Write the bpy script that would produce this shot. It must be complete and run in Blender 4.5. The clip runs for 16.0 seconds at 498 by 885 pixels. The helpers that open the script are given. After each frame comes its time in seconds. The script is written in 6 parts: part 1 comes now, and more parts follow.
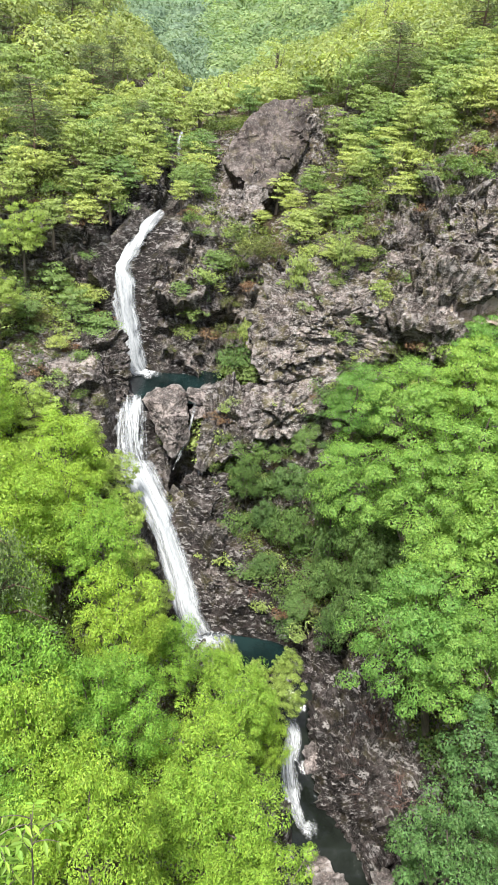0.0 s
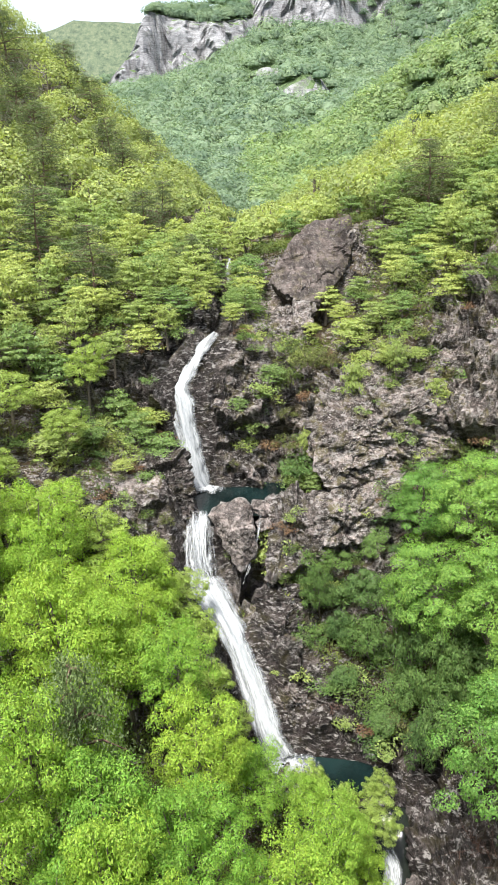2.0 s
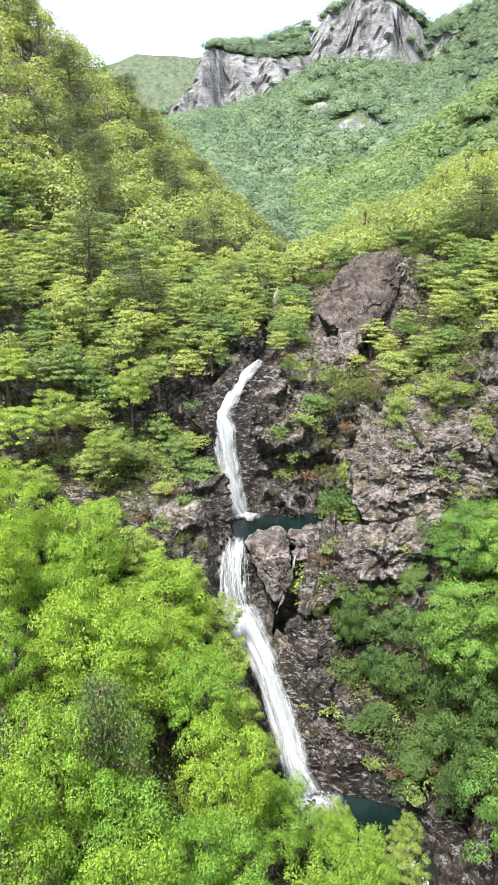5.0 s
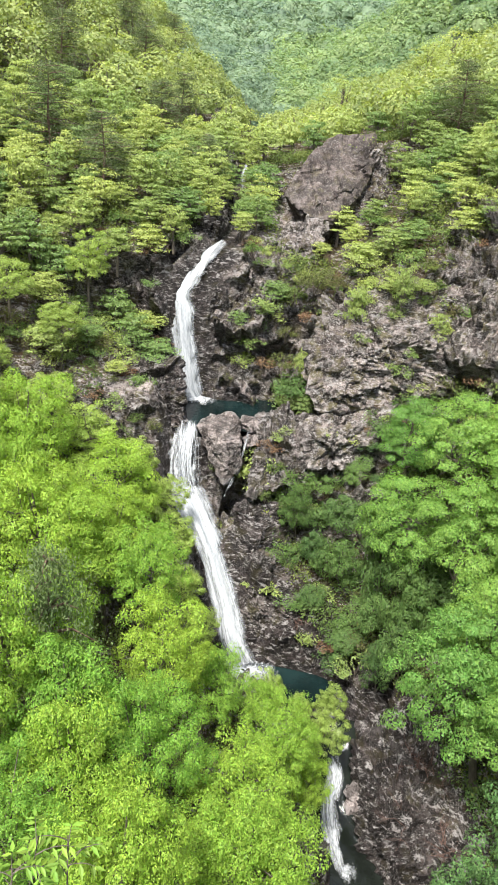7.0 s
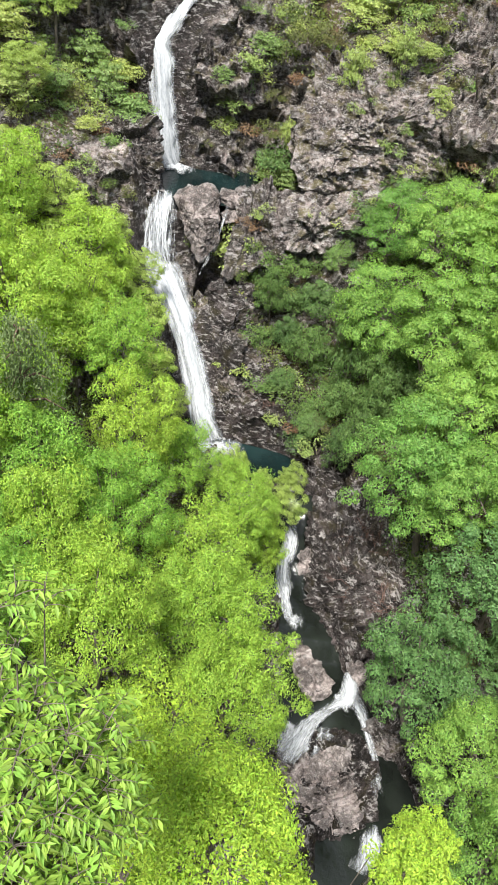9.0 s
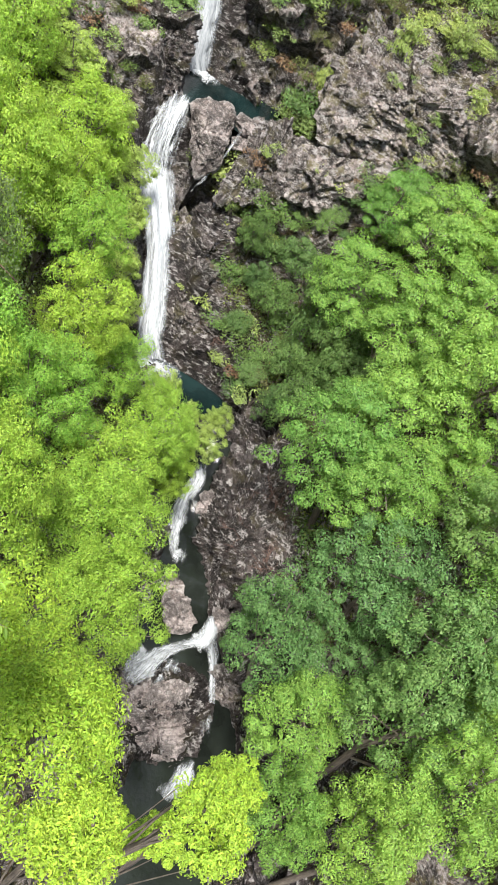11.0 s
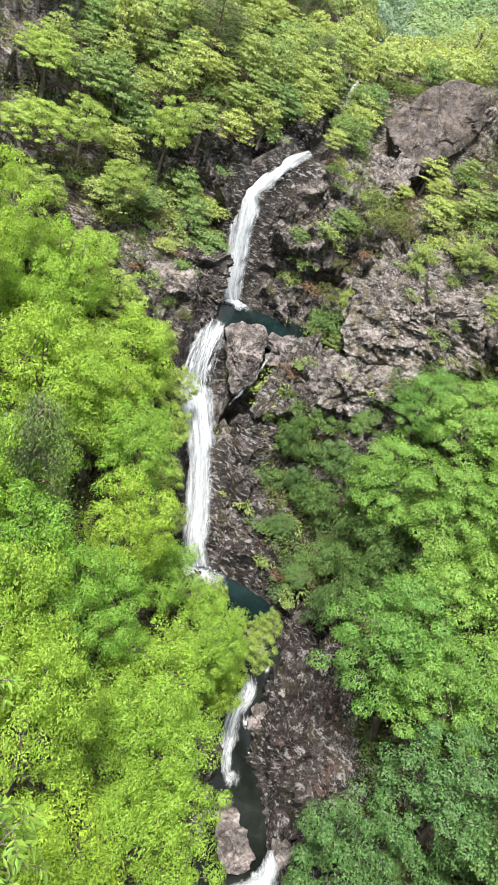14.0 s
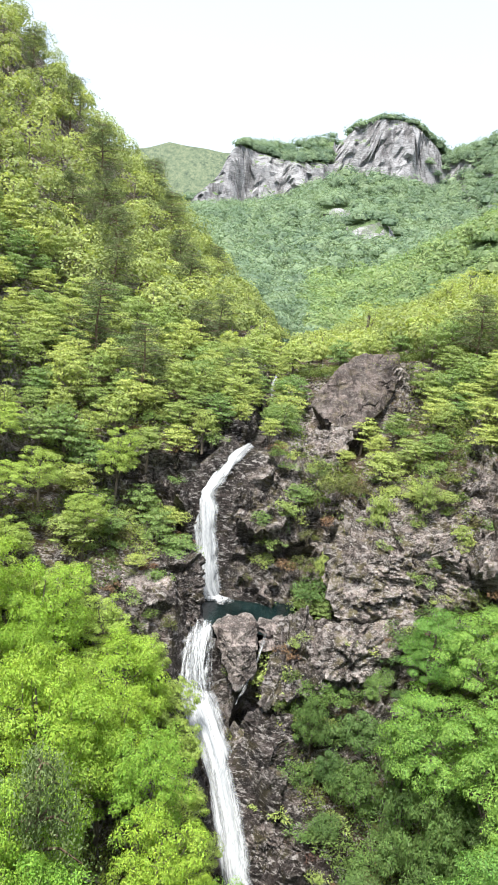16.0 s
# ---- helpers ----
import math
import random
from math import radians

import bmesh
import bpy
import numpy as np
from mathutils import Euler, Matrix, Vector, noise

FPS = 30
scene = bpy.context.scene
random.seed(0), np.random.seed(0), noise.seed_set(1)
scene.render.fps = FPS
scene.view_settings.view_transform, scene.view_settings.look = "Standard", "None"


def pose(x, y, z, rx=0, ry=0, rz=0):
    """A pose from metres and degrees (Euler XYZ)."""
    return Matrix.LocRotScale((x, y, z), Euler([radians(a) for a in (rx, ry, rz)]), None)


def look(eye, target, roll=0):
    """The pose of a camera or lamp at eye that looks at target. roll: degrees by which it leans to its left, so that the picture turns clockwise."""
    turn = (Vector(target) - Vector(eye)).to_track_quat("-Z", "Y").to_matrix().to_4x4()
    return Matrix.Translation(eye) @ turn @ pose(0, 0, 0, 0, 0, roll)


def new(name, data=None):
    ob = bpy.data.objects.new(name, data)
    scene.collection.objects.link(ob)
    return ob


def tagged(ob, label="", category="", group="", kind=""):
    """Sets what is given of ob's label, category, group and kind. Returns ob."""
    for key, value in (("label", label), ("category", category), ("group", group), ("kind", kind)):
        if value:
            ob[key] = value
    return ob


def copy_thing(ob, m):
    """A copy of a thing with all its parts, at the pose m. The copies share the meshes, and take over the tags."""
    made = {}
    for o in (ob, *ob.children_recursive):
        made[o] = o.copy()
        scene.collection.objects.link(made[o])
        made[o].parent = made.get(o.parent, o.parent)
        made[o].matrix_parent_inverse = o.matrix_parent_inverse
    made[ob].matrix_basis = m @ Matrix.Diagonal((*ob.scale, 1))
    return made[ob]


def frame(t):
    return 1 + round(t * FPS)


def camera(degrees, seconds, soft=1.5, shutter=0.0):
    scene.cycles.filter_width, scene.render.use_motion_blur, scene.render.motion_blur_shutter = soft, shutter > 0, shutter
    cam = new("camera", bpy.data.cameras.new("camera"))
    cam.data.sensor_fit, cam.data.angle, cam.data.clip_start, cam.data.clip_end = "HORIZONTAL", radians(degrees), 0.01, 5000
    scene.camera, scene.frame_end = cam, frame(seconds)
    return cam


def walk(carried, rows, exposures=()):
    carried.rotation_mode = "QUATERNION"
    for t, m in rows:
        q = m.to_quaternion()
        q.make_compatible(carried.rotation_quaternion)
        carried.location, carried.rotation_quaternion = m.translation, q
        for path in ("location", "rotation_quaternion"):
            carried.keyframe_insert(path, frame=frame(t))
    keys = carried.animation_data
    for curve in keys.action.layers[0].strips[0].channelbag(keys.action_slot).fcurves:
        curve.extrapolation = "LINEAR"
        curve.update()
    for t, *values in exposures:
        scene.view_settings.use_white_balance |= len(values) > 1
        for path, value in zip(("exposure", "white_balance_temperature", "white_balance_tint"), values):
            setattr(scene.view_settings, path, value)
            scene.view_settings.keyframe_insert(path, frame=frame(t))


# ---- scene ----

# ---- camera: one standpoint high over the gorge, turned by hand ----
EYE = (0.0, 0.0, 30.0)
cam = camera(37.0, 16.0, soft=0.65)


def turned(yaw, pitch, lean):
    return pose(*EYE, 90 + pitch, 0, -yaw) @ pose(0, 0, 0, 0, 0, lean)


PATH = [
    (0, 4.05, -27.23, 4.39),
    (0.5, 3.05, -25.97, 3.14),
    (1, 0.46, -23.51, 0.94),
    (1.5, -1.36, -21.34, -1.23),
    (2, -1.48, -18.87, -2.14),
    (2.5, -1.30, -16.57, -2.32),
    (3, -0.84, -15.11, -2.29),
    (3.5, -0.00, -15.04, -2.00),
    (4, -0.04, -15.78, -1.71),
    (4.5, -2.39, -16.27, -1.54),
    (4.7, -4.04, -16.39, -1.31),
    (6.8, -1.77, -23.69, 4.44),
    (7, -0.62, -25.33, 4.56),
    (7.5, -0.87, -29.04, 3.28),
    (8, 0.99, -34.63, 4.46),
    (8.5, 3.39, -38.88, 7.16),
    (9, 4.46, -41.62, 10.59),
    (9.5, 7.29, -42.38, 16.24),
    (10, 10.60, -43.63, 23.65),
    (10.2, 11.74, -44.87, 26.50),
    (12.3, 13.74, -41.82, 42.65),
    (12.5, 12.80, -41.23, 42.77),
    (13, 11.76, -40.46, 43.03),
    (13.5, 8.76, -37.80, 38.48),
    (14, 0.48, -31.71, 23.20),
    (14.5, -3.12, -22.71, 13.82),
    (15, -5.15, -16.32, 8.69),
    (15.5, -5.66, -12.42, 6.26),
    (16, -3.90, -10.24, 6.74),
]
walk(cam, [(t, turned(a, b, c)) for t, a, b, c in PATH], exposures=[(0.0, 0.98), (16.0, 0.98)])

# ---- light: bright overcast sky with a weak wide sun ----
SUN_ELEVATION, SUN_AZIMUTH = radians(64), radians(205)
world = bpy.data.worlds.new("sky")
scene.world = world
world.use_nodes = True
wt = world.node_tree
wt.nodes.clear()
sky = wt.nodes.new("ShaderNodeTexSky")
sky.sky_type = "NISHITA"
sky.sun_disc = False
sky.sun_elevation, sky.sun_rotation = SUN_ELEVATION, SUN_AZIMUTH
bg_clear = wt.nodes.new("ShaderNodeBackground")
bg_clear.inputs["Strength"].default_value = 0.08
bg_cloud = wt.nodes.new("ShaderNodeBackground")
bg_cloud.inputs["Color"].default_value = (0.97, 0.985, 1.0, 1)
bg_cloud.inputs["Strength"].default_value = 0.38
both = wt.nodes.new("ShaderNodeAddShader")
wout = wt.nodes.new("ShaderNodeOutputWorld")
wt.links.new(sky.outputs[0], bg_clear.inputs["Color"])
wt.links.new(bg_clear.outputs[0], both.inputs[0])
wt.links.new(bg_cloud.outputs[0], both.inputs[1])
wt.links.new(both.outputs[0], wout.inputs[0])
sun_data = bpy.data.lights.new("sun", "SUN")
sun_data.energy, sun_data.angle, sun_data.color = 6.4, radians(12), (1.0, 0.97, 0.9)
sun = new("sun", sun_data)
toward = Vector((math.sin(SUN_AZIMUTH) * math.cos(SUN_ELEVATION), math.cos(SUN_AZIMUTH) * math.cos(SUN_ELEVATION), math.sin(SUN_ELEVATION)))
sun.matrix_world = look(toward * 100, (0, 0, 0))

# ---- materials ----


def nodes_of(name):
    m = bpy.data.materials.new(name)
    m.use_nodes = True
    nt = m.node_tree
    nt.nodes.clear()

    def add(kind, **values):
        n = nt.nodes.new("ShaderNode" + kind)
        for k, v in values.items():
            n.inputs[k.replace("_", " ")].default_value = v
        return n

    return m, nt, add, nt.links.new


def ramp(nt, stops):
    n = nt.nodes.new("ShaderNodeValToRGB")
    e = n.color_ramp.elements
    while len(e) < len(stops):
        e.new(0.5)
    for el, (p, c) in zip(e, stops):
        el.position = p
        el.color = (*c, 1) if len(c) == 3 else c
    return n


def mixer(nt, mode="MIX"):
    n = nt.nodes.new("ShaderNodeMix")
    n.data_type, n.blend_type = "RGBA", mode
    return n


def leaf_material(name, cool, warm, through_colour, gloss=0.55, share=0.32, by_crown=False, vary_by=0.45, rich=0.95):
    """Leaves: hue differs from tree to tree and from leaf to leaf, light passes through the blade."""
    m, nt, add, link = nodes_of(name)
    info, geo = add("ObjectInfo"), add("NewGeometry")
    tree = ramp(nt, [(0.0, cool), (1.0, warm)])
    if by_crown:
        crown_tone = add("Attribute")
        crown_tone.attribute_name = "tone"
        link(crown_tone.outputs["Fac"], tree.inputs[0])
    else:
        link(info.outputs["Random"], tree.inputs[0])
    hsv = add("HueSaturation", Saturation=rich)
    vary = add("MapRange", To_Min=1 - vary_by, To_Max=1 + vary_by)
    link(geo.outputs["Random Per Island"], vary.inputs["Value"])
    link(vary.outputs[0], hsv.inputs["Value"])
    hue = add("MapRange", To_Min=0.485, To_Max=0.515)
    mul = add("Math")
    mul.operation = "MULTIPLY"
    mul.inputs[1].default_value = 7.3
    frac = add("Math")
    frac.operation = "FRACT"
    link(geo.outputs["Random Per Island"], mul.inputs[0])
    link(mul.outputs[0], frac.inputs[0])
    link(frac.outputs[0], hue.inputs["Value"])
    link(hue.outputs[0], hsv.inputs["Hue"])
    link(tree.outputs[0], hsv.inputs["Color"])
    shiny = add("BsdfPrincipled", Roughness=gloss)
    shiny.inputs["Specular IOR Level"].default_value = 0.22
    link(hsv.outputs[0], shiny.inputs["Base Color"])
    back = add("BsdfTranslucent", Color=(*through_colour, 1))
    tint = mixer(nt, "MULTIPLY")
    tint.inputs[0].default_value = 1.0
    gain = add("HueSaturation", Value=2.0, Saturation=1.05)
    link(hsv.outputs[0], gain.inputs["Color"])
    link(gain.outputs[0], tint.inputs[6])
    tint.inputs[7].default_value = (*through_colour, 1)
    link(tint.outputs[2], back.inputs["Color"])
    mix = add("MixShader")
    mix.inputs[0].default_value = share
    out = add("OutputMaterial")
    link(shiny.outputs[0], mix.inputs[1])
    link(back.outputs[0], mix.inputs[2])
    link(mix.outputs[0], out.inputs[0])
    return m


def rock_material(name, dark, mid, pale, scale=1.0, soil=True, lichen=0.5, wet_depth=1.0, crusty=0.92, relief=0.85, split=True, moss=0.0, stain=((0.34, 0.28, 0.26), (0.95, 0.88, 0.85), (1.15, 1.08, 1.06)), earth=((0.018, 0.012, 0.008), (0.060, 0.036, 0.022), (0.042, 0.048, 0.016), (0.13, 0.105, 0.05))):
    """Weathered rock: beds, broad dark and clean areas, dark crusts, pale lichen, streaks; soil where it lies flat;
    dark where wet or masked as shaded, with painted pale glints.
    """
    m, nt, add, link = nodes_of(name)
    co, geo = add("TexCoord"), add("NewGeometry")
    here = co.outputs["Object"]

    def noise_at(size, detail, rough, vector=None):
        n = add("TexNoise", Scale=size * scale, Detail=detail, Roughness=rough)
        link(vector or here, n.inputs["Vector"])
        return n.outputs["Fac"]

    def blend(mode, share, a, b):
        x = mixer(nt, mode)
        if isinstance(share, float):
            x.inputs[0].default_value = share
        else:
            link(share, x.inputs[0])
        link(a, x.inputs[6])
        if isinstance(b, tuple):
            x.inputs[7].default_value = (*b, 1)
        else:
            link(b, x.inputs[7])
        return x.outputs[2]

    def ramped(value, stops):
        r = ramp(nt, stops)
        link(value, r.inputs[0])
        return r.outputs[0]

    def warped(size):
        n = add("TexNoise", Scale=size * scale, Detail=3.0)
        link(here, n.inputs["Vector"])
        return n.outputs["Color"]

    def sums(a, ka, b, kb):
        x = add("Math")
        x.operation = "MULTIPLY"
        x.inputs[1].default_value = ka
        link(a, x.inputs[0])
        y = add("Math")
        y.operation = "MULTIPLY_ADD"
        y.inputs[1].default_value = kb
        link(b, y.inputs[0])
        link(x.outputs[0], y.inputs[2])
        return y.outputs[0]

    tilt = add("Mapping")
    tilt.inputs["Rotation"].default_value = (0.5, 0.45, 0.2)
    tilt.inputs["Scale"].default_value = (0.8, 0.8, 1.9)
    link(here, tilt.inputs["Vector"])
    down = add("Mapping")
    down.inputs["Scale"].default_value = (2.4, 2.4, 0.25)
    link(here, down.inputs["Vector"])
    broad = noise_at(0.20, 4.0, 0.6)
    beds = noise_at(1.3, 8.0, 0.7, tilt.outputs[0])
    fine = noise_at(4.6, 10.0, 0.80)
    grain = noise_at(15.0, 5.0, 0.75)
    crust = noise_at(6.0, 9.0, 0.8)
    body = sums(beds, 0.5, fine, 0.5)
    col = ramped(body, [(0.38, tuple(a * 0.45 for a in mid)), (0.46, mid), (0.51, tuple((a + b) / 2 for a, b in zip(mid, pale))), (0.58, pale)])
    col = blend("MULTIPLY", 0.9, col, ramped(broad, list(zip((0.36, 0.50, 0.64), stain))))
    # dark moss and weathering crust in patches with sharp, broken edges
    cover = sums(crust, 0.42, noise_at(0.85, 8.0, 0.72, tilt.outputs[0]), 0.58)
    col = blend("MIX", ramped(cover, [(0.492, (crusty, crusty, crusty)), (0.510, (0, 0, 0))]), col, dark)
    col = blend("MIX", ramped(noise_at(13.0, 6.0, 0.8), [(0.575, (0, 0, 0)), (0.60, (lichen, lichen, lichen))]), col, (0.56, 0.53, 0.51))
    # edges worn to clean rock
    worn = sums(geo.outputs["Pointiness"], 1.0, fine, 0.16)
    col = blend("MIX", ramped(worn, [(0.612, (0, 0, 0)), (0.665, (0.6, 0.6, 0.6))]), col, tuple(min(0.62, a * 1.05) for a in pale))
    # fine pale specks of broken rock
    speck = ramped(noise_at(4.2, 12.0, 0.88), [(0.555, (0, 0, 0)), (0.575, (lichen, lichen, lichen))])
    col = blend("MIX", speck, col, (0.44, 0.415, 0.40))
    if moss:
        col = blend("MIX", ramped(noise_at(1.2, 9.0, 0.8), [(0.535, (0, 0, 0)), (0.56, (moss, moss, moss))]), col, (0.115, 0.100, 0.050))
    # thin dark bedding cracks
    if split:
        flat = add("Mapping")
        flat.inputs["Rotation"].default_value = (0.10, 0.22, 0.0)
        flat.inputs["Scale"].default_value = (0.30, 0.30, 2.1)
        link(here, flat.inputs["Vector"])
        joint = noise_at(1.15, 5.0, 0.55, flat.outputs[0])
        col = blend("MULTIPLY", 0.5, col, ramped(joint, [(0.39, (1, 1, 1)), (0.412, (0.14, 0.12, 0.11)), (0.430, (1, 1, 1)), (0.48, (1, 1, 1)), (0.503, (0.12, 0.10, 0.10)), (0.522, (1, 1, 1)), (0.57, (1, 1, 1)), (0.59, (0.14, 0.12, 0.11)), (0.608, (1, 1, 1))]))
    col = blend("MULTIPLY", 0.7, col, ramped(noise_at(0.9, 6.0, 0.62, down.outputs[0]), [(0.40, (0.28, 0.26, 0.26)), (0.50, (1, 1, 1))]))
    rough = add("MapRange", To_Min=0.55, To_Max=0.95)
    link(fine, rough.inputs["Value"])
    rough_out = rough.outputs[0]
    if soil:
        sep = add("SeparateXYZ")
        link(geo.outputs["True Normal"], sep.inputs[0])
        lift = sums(fine, 0.5, sep.outputs["Z"], 0.9)
        naked = add("Attribute")
        naked.attribute_name = "naked"
        less = sums(naked.outputs["Fac"], -0.5, lift, 1.0)
        col = blend("MIX", ramped(less, [(0.84, (0, 0, 0)), (0.96, (1, 1, 1))]), col,
                    ramped(sums(grain, 0.5, fine, 0.5), list(zip((0.38, 0.49, 0.55, 0.64), earth))))
    if wet_depth > 0:
        at = add("Attribute")
        at.attribute_name = "wet"
        scaled = add("Math")
        scaled.operation = "MULTIPLY"
        scaled.inputs[1].default_value = wet_depth
        link(at.outputs["Fac"], scaled.inputs[0])
        # The wet mask darkens damp rock and also holds the right bank's tree shade
        col = blend("MULTIPLY", scaled.outputs[0], col, (0.17, 0.16, 0.165))
        rw = nt.nodes.new("ShaderNodeMix")
        link(scaled.outputs[0], rw.inputs[0])
        link(rough_out, rw.inputs[2])
        rw.inputs[3].default_value = 0.38
        rough_out = rw.outputs[0]
    # Glints of wet rock painted as pale flecks into the base colour
    if wet_depth > 0:
        col = blend("MIX", ramped(noise_at(2.9, 9.0, 0.80, tilt.outputs[0]), [(0.545, (0, 0, 0)), (0.570, (0.8, 0.8, 0.8))]), col, (0.30, 0.282, 0.275))
    bs = add("BsdfPrincipled")
    bs.inputs["Specular IOR Level"].default_value = 0.15
    link(col, bs.inputs["Base Color"])
    link(rough_out, bs.inputs["Roughness"])
    b1 = add("Bump", Strength=relief, Distance=0.40 / scale)
    b2 = add("Bump", Strength=0.9, Distance=0.05 / scale)
    link(body, b1.inputs["Height"])
    link(grain, b2.inputs["Height"])
    link(b1.outputs[0], b2.inputs["Normal"])
    link(b2.outputs[0], bs.inputs["Normal"])
    out = add("OutputMaterial")
    link(bs.outputs[0], out.inputs[0])
    return m


def bark_material(name, dark, pale):
    m, nt, add, link = nodes_of(name)
    co = add("TexCoord")
    mp = add("Mapping")
    mp.inputs["Scale"].default_value = (9, 9, 1.6)
    link(co.outputs["Object"], mp.inputs["Vector"])
    n = add("TexNoise", Scale=1.6, Detail=6.0, Roughness=0.7)
    link(mp.outputs[0], n.inputs["Vector"])
    r = ramp(nt, [(0.35, dark), (0.7, pale)])
    link(n.outputs["Fac"], r.inputs[0])
    bs = add("BsdfPrincipled", Roughness=0.9)
    bp = add("Bump", Strength=0.6, Distance=0.03)
    link(n.outputs["Fac"], bp.inputs["Height"])
    link(bp.outputs[0], bs.inputs["Normal"])
    link(r.outputs[0], bs.inputs["Base Color"])
    out = add("OutputMaterial")
    link(bs.outputs[0], out.inputs[0])
    return m


def foam_material(name, cover, tone=((0.20, 0.215, 0.23), (0.34, 0.352, 0.365)), along_flow=1.0, broken=1.0):
    """Falling white water: fine strands along the flow, broken into drops, that thin out towards the edges."""
    m, nt, add, link = nodes_of(name)
    uv = add("UVMap")

    def strands_at(across, along_, detail, rough):
        mp = add("Mapping")
        mp.inputs["Scale"].default_value = (across, along_, 1)
        link(uv.outputs[0], mp.inputs["Vector"])
        n = add("TexNoise", Scale=1.0, Detail=detail, Roughness=rough, Distortion=0.4)
        link(mp.outputs[0], n.inputs["Vector"])
        return n.outputs["Fac"]

    def plus(a, k, b):
        x = add("Math")
        x.operation = "MULTIPLY_ADD"
        x.inputs[1].default_value = k
        link(a, x.inputs[0])
        if isinstance(b, float):
            x.inputs[2].default_value = b
        else:
            link(b, x.inputs[2])
        return x.outputs[0]

    strand = strands_at(11.0, 2.4 * along_flow, 4.0, 0.6)
    drop = strands_at(42.0, 15.0 * along_flow, 3.0, 0.6)
    at = add("Attribute")
    at.attribute_name = "thick"
    total = plus(drop, 0.7 * broken, plus(strand, 1.0 * broken, plus(at.outputs["Fac"], 1.0, cover - 0.85 * broken)))
    a = ramp(nt, [(0.0, (0, 0, 0)), (0.25, (0.35, 0.35, 0.35)), (0.55, (1, 1, 1))])
    link(total, a.inputs[0])
    shade = ramp(nt, [(0.40, tone[0]), (0.58, tone[1])])
    link(plus(strand, 0.6, plus(drop, 0.4, 0.0)), shade.inputs[0])
    bs = add("BsdfPrincipled", Roughness=0.6)
    link(shade.outputs[0], bs.inputs["Base Color"])
    bp = add("Bump", Strength=0.3, Distance=0.06)
    link(strand, bp.inputs["Height"])
    link(bp.outputs[0], bs.inputs["Normal"])
    tr = add("BsdfTransparent")
    mix = add("MixShader")
    link(a.outputs[0], mix.inputs[0])
    link(tr.outputs[0], mix.inputs[1])
    link(bs.outputs[0], mix.inputs[2])
    out = add("OutputMaterial")
    link(mix.outputs[0], out.inputs[0])
    return m


def pool_material(name, deep, ripple=3.0, strength=0.35):
    m, nt, add, link = nodes_of(name)
    co = add("TexCoord")
    n = add("TexNoise", Scale=ripple, Detail=5.0, Roughness=0.6)
    link(co.outputs["Object"], n.inputs["Vector"])
    big = add("TexNoise", Scale=0.5, Detail=3.0)
    link(co.outputs["Object"], big.inputs["Vector"])
    r = ramp(nt, [(0.35, tuple(c * 0.55 for c in deep)), (0.7, tuple(min(1, c * 1.5) for c in deep))])
    link(big.outputs["Fac"], r.inputs[0])
    bs = add("BsdfPrincipled", Roughness=0.07)
    link(r.outputs[0], bs.inputs["Base Color"])
    bs.inputs["IOR"].default_value = 1.33
    bp = add("Bump", Strength=strength, Distance=0.06)
    link(n.outputs["Fac"], bp.inputs["Height"])
    link(bp.outputs[0], bs.inputs["Normal"])
    out = add("OutputMaterial")
    link(bs.outputs[0], out.inputs[0])
    return m


LEAF_LIME = leaf_material("leaf_lime", (0.170, 0.285, 0.026), (0.235, 0.330, 0.030), (1.0, 1.0, 0.5), rich=0.98)
LEAF_ASH = leaf_material("leaf_ash", (0.118, 0.222, 0.024), (0.160, 0.262, 0.028), (1.0, 1.0, 0.5))


def hill_material(name):
    """A far wooded hillside, with distance haze put into its pale colours."""
    m, nt, add, link = nodes_of(name)
    co = add("TexCoord")
    n = add("TexNoise", Scale=0.16, Detail=10.0, Roughness=0.85)
    link(co.outputs["Object"], n.inputs["Vector"])
    r = ramp(nt, [(0.40, (0.055, 0.085, 0.055)), (0.5, (0.13, 0.17, 0.10)), (0.60, (0.20, 0.23, 0.14))])
    link(n.outputs["Fac"], r.inputs[0])
    bs = add("BsdfPrincipled", Roughness=0.95)
    link(r.outputs[0], bs.inputs["Base Color"])
    bp = add("Bump", Strength=1.0, Distance=6.0)
    link(n.outputs["Fac"], bp.inputs["Height"])
    link(bp.outputs[0], bs.inputs["Normal"])
    out = add("OutputMaterial")
    link(bs.outputs[0], out.inputs[0])
    return m


HILL = hill_material("far_hillside")
ROCK = rock_material("gorge_rock", (0.040, 0.035, 0.030), (0.105, 0.091, 0.085), (0.36, 0.325, 0.312), lichen=0.85, moss=0.8)
SLAB = rock_material("slab_rock", (0.036, 0.031, 0.029), (0.070, 0.059, 0.055), (0.140, 0.122, 0.116), lichen=0.3, wet_depth=0.0, crusty=0.7, relief=0.5, split=False, moss=0.3)
SCAR = rock_material("fresh_rock_scar", (0.30, 0.22, 0.17), (0.50, 0.40, 0.33), (0.62, 0.54, 0.48), soil=False, lichen=0.1, wet_depth=0.0, crusty=0.5, split=False)
BOULDER = rock_material("boulder_rock", (0.048, 0.041, 0.038), (0.135, 0.118, 0.112), (0.30, 0.272, 0.262), scale=1.5, soil=False, wet_depth=0.0, crusty=0.85, split=False)
PALE_BOULDER = rock_material("pale_boulder_rock", (0.085, 0.076, 0.072), (0.21, 0.188, 0.182), (0.38, 0.348, 0.338), scale=1.5, soil=False, lichen=0.35, wet_depth=0.0, crusty=0.75, split=False)
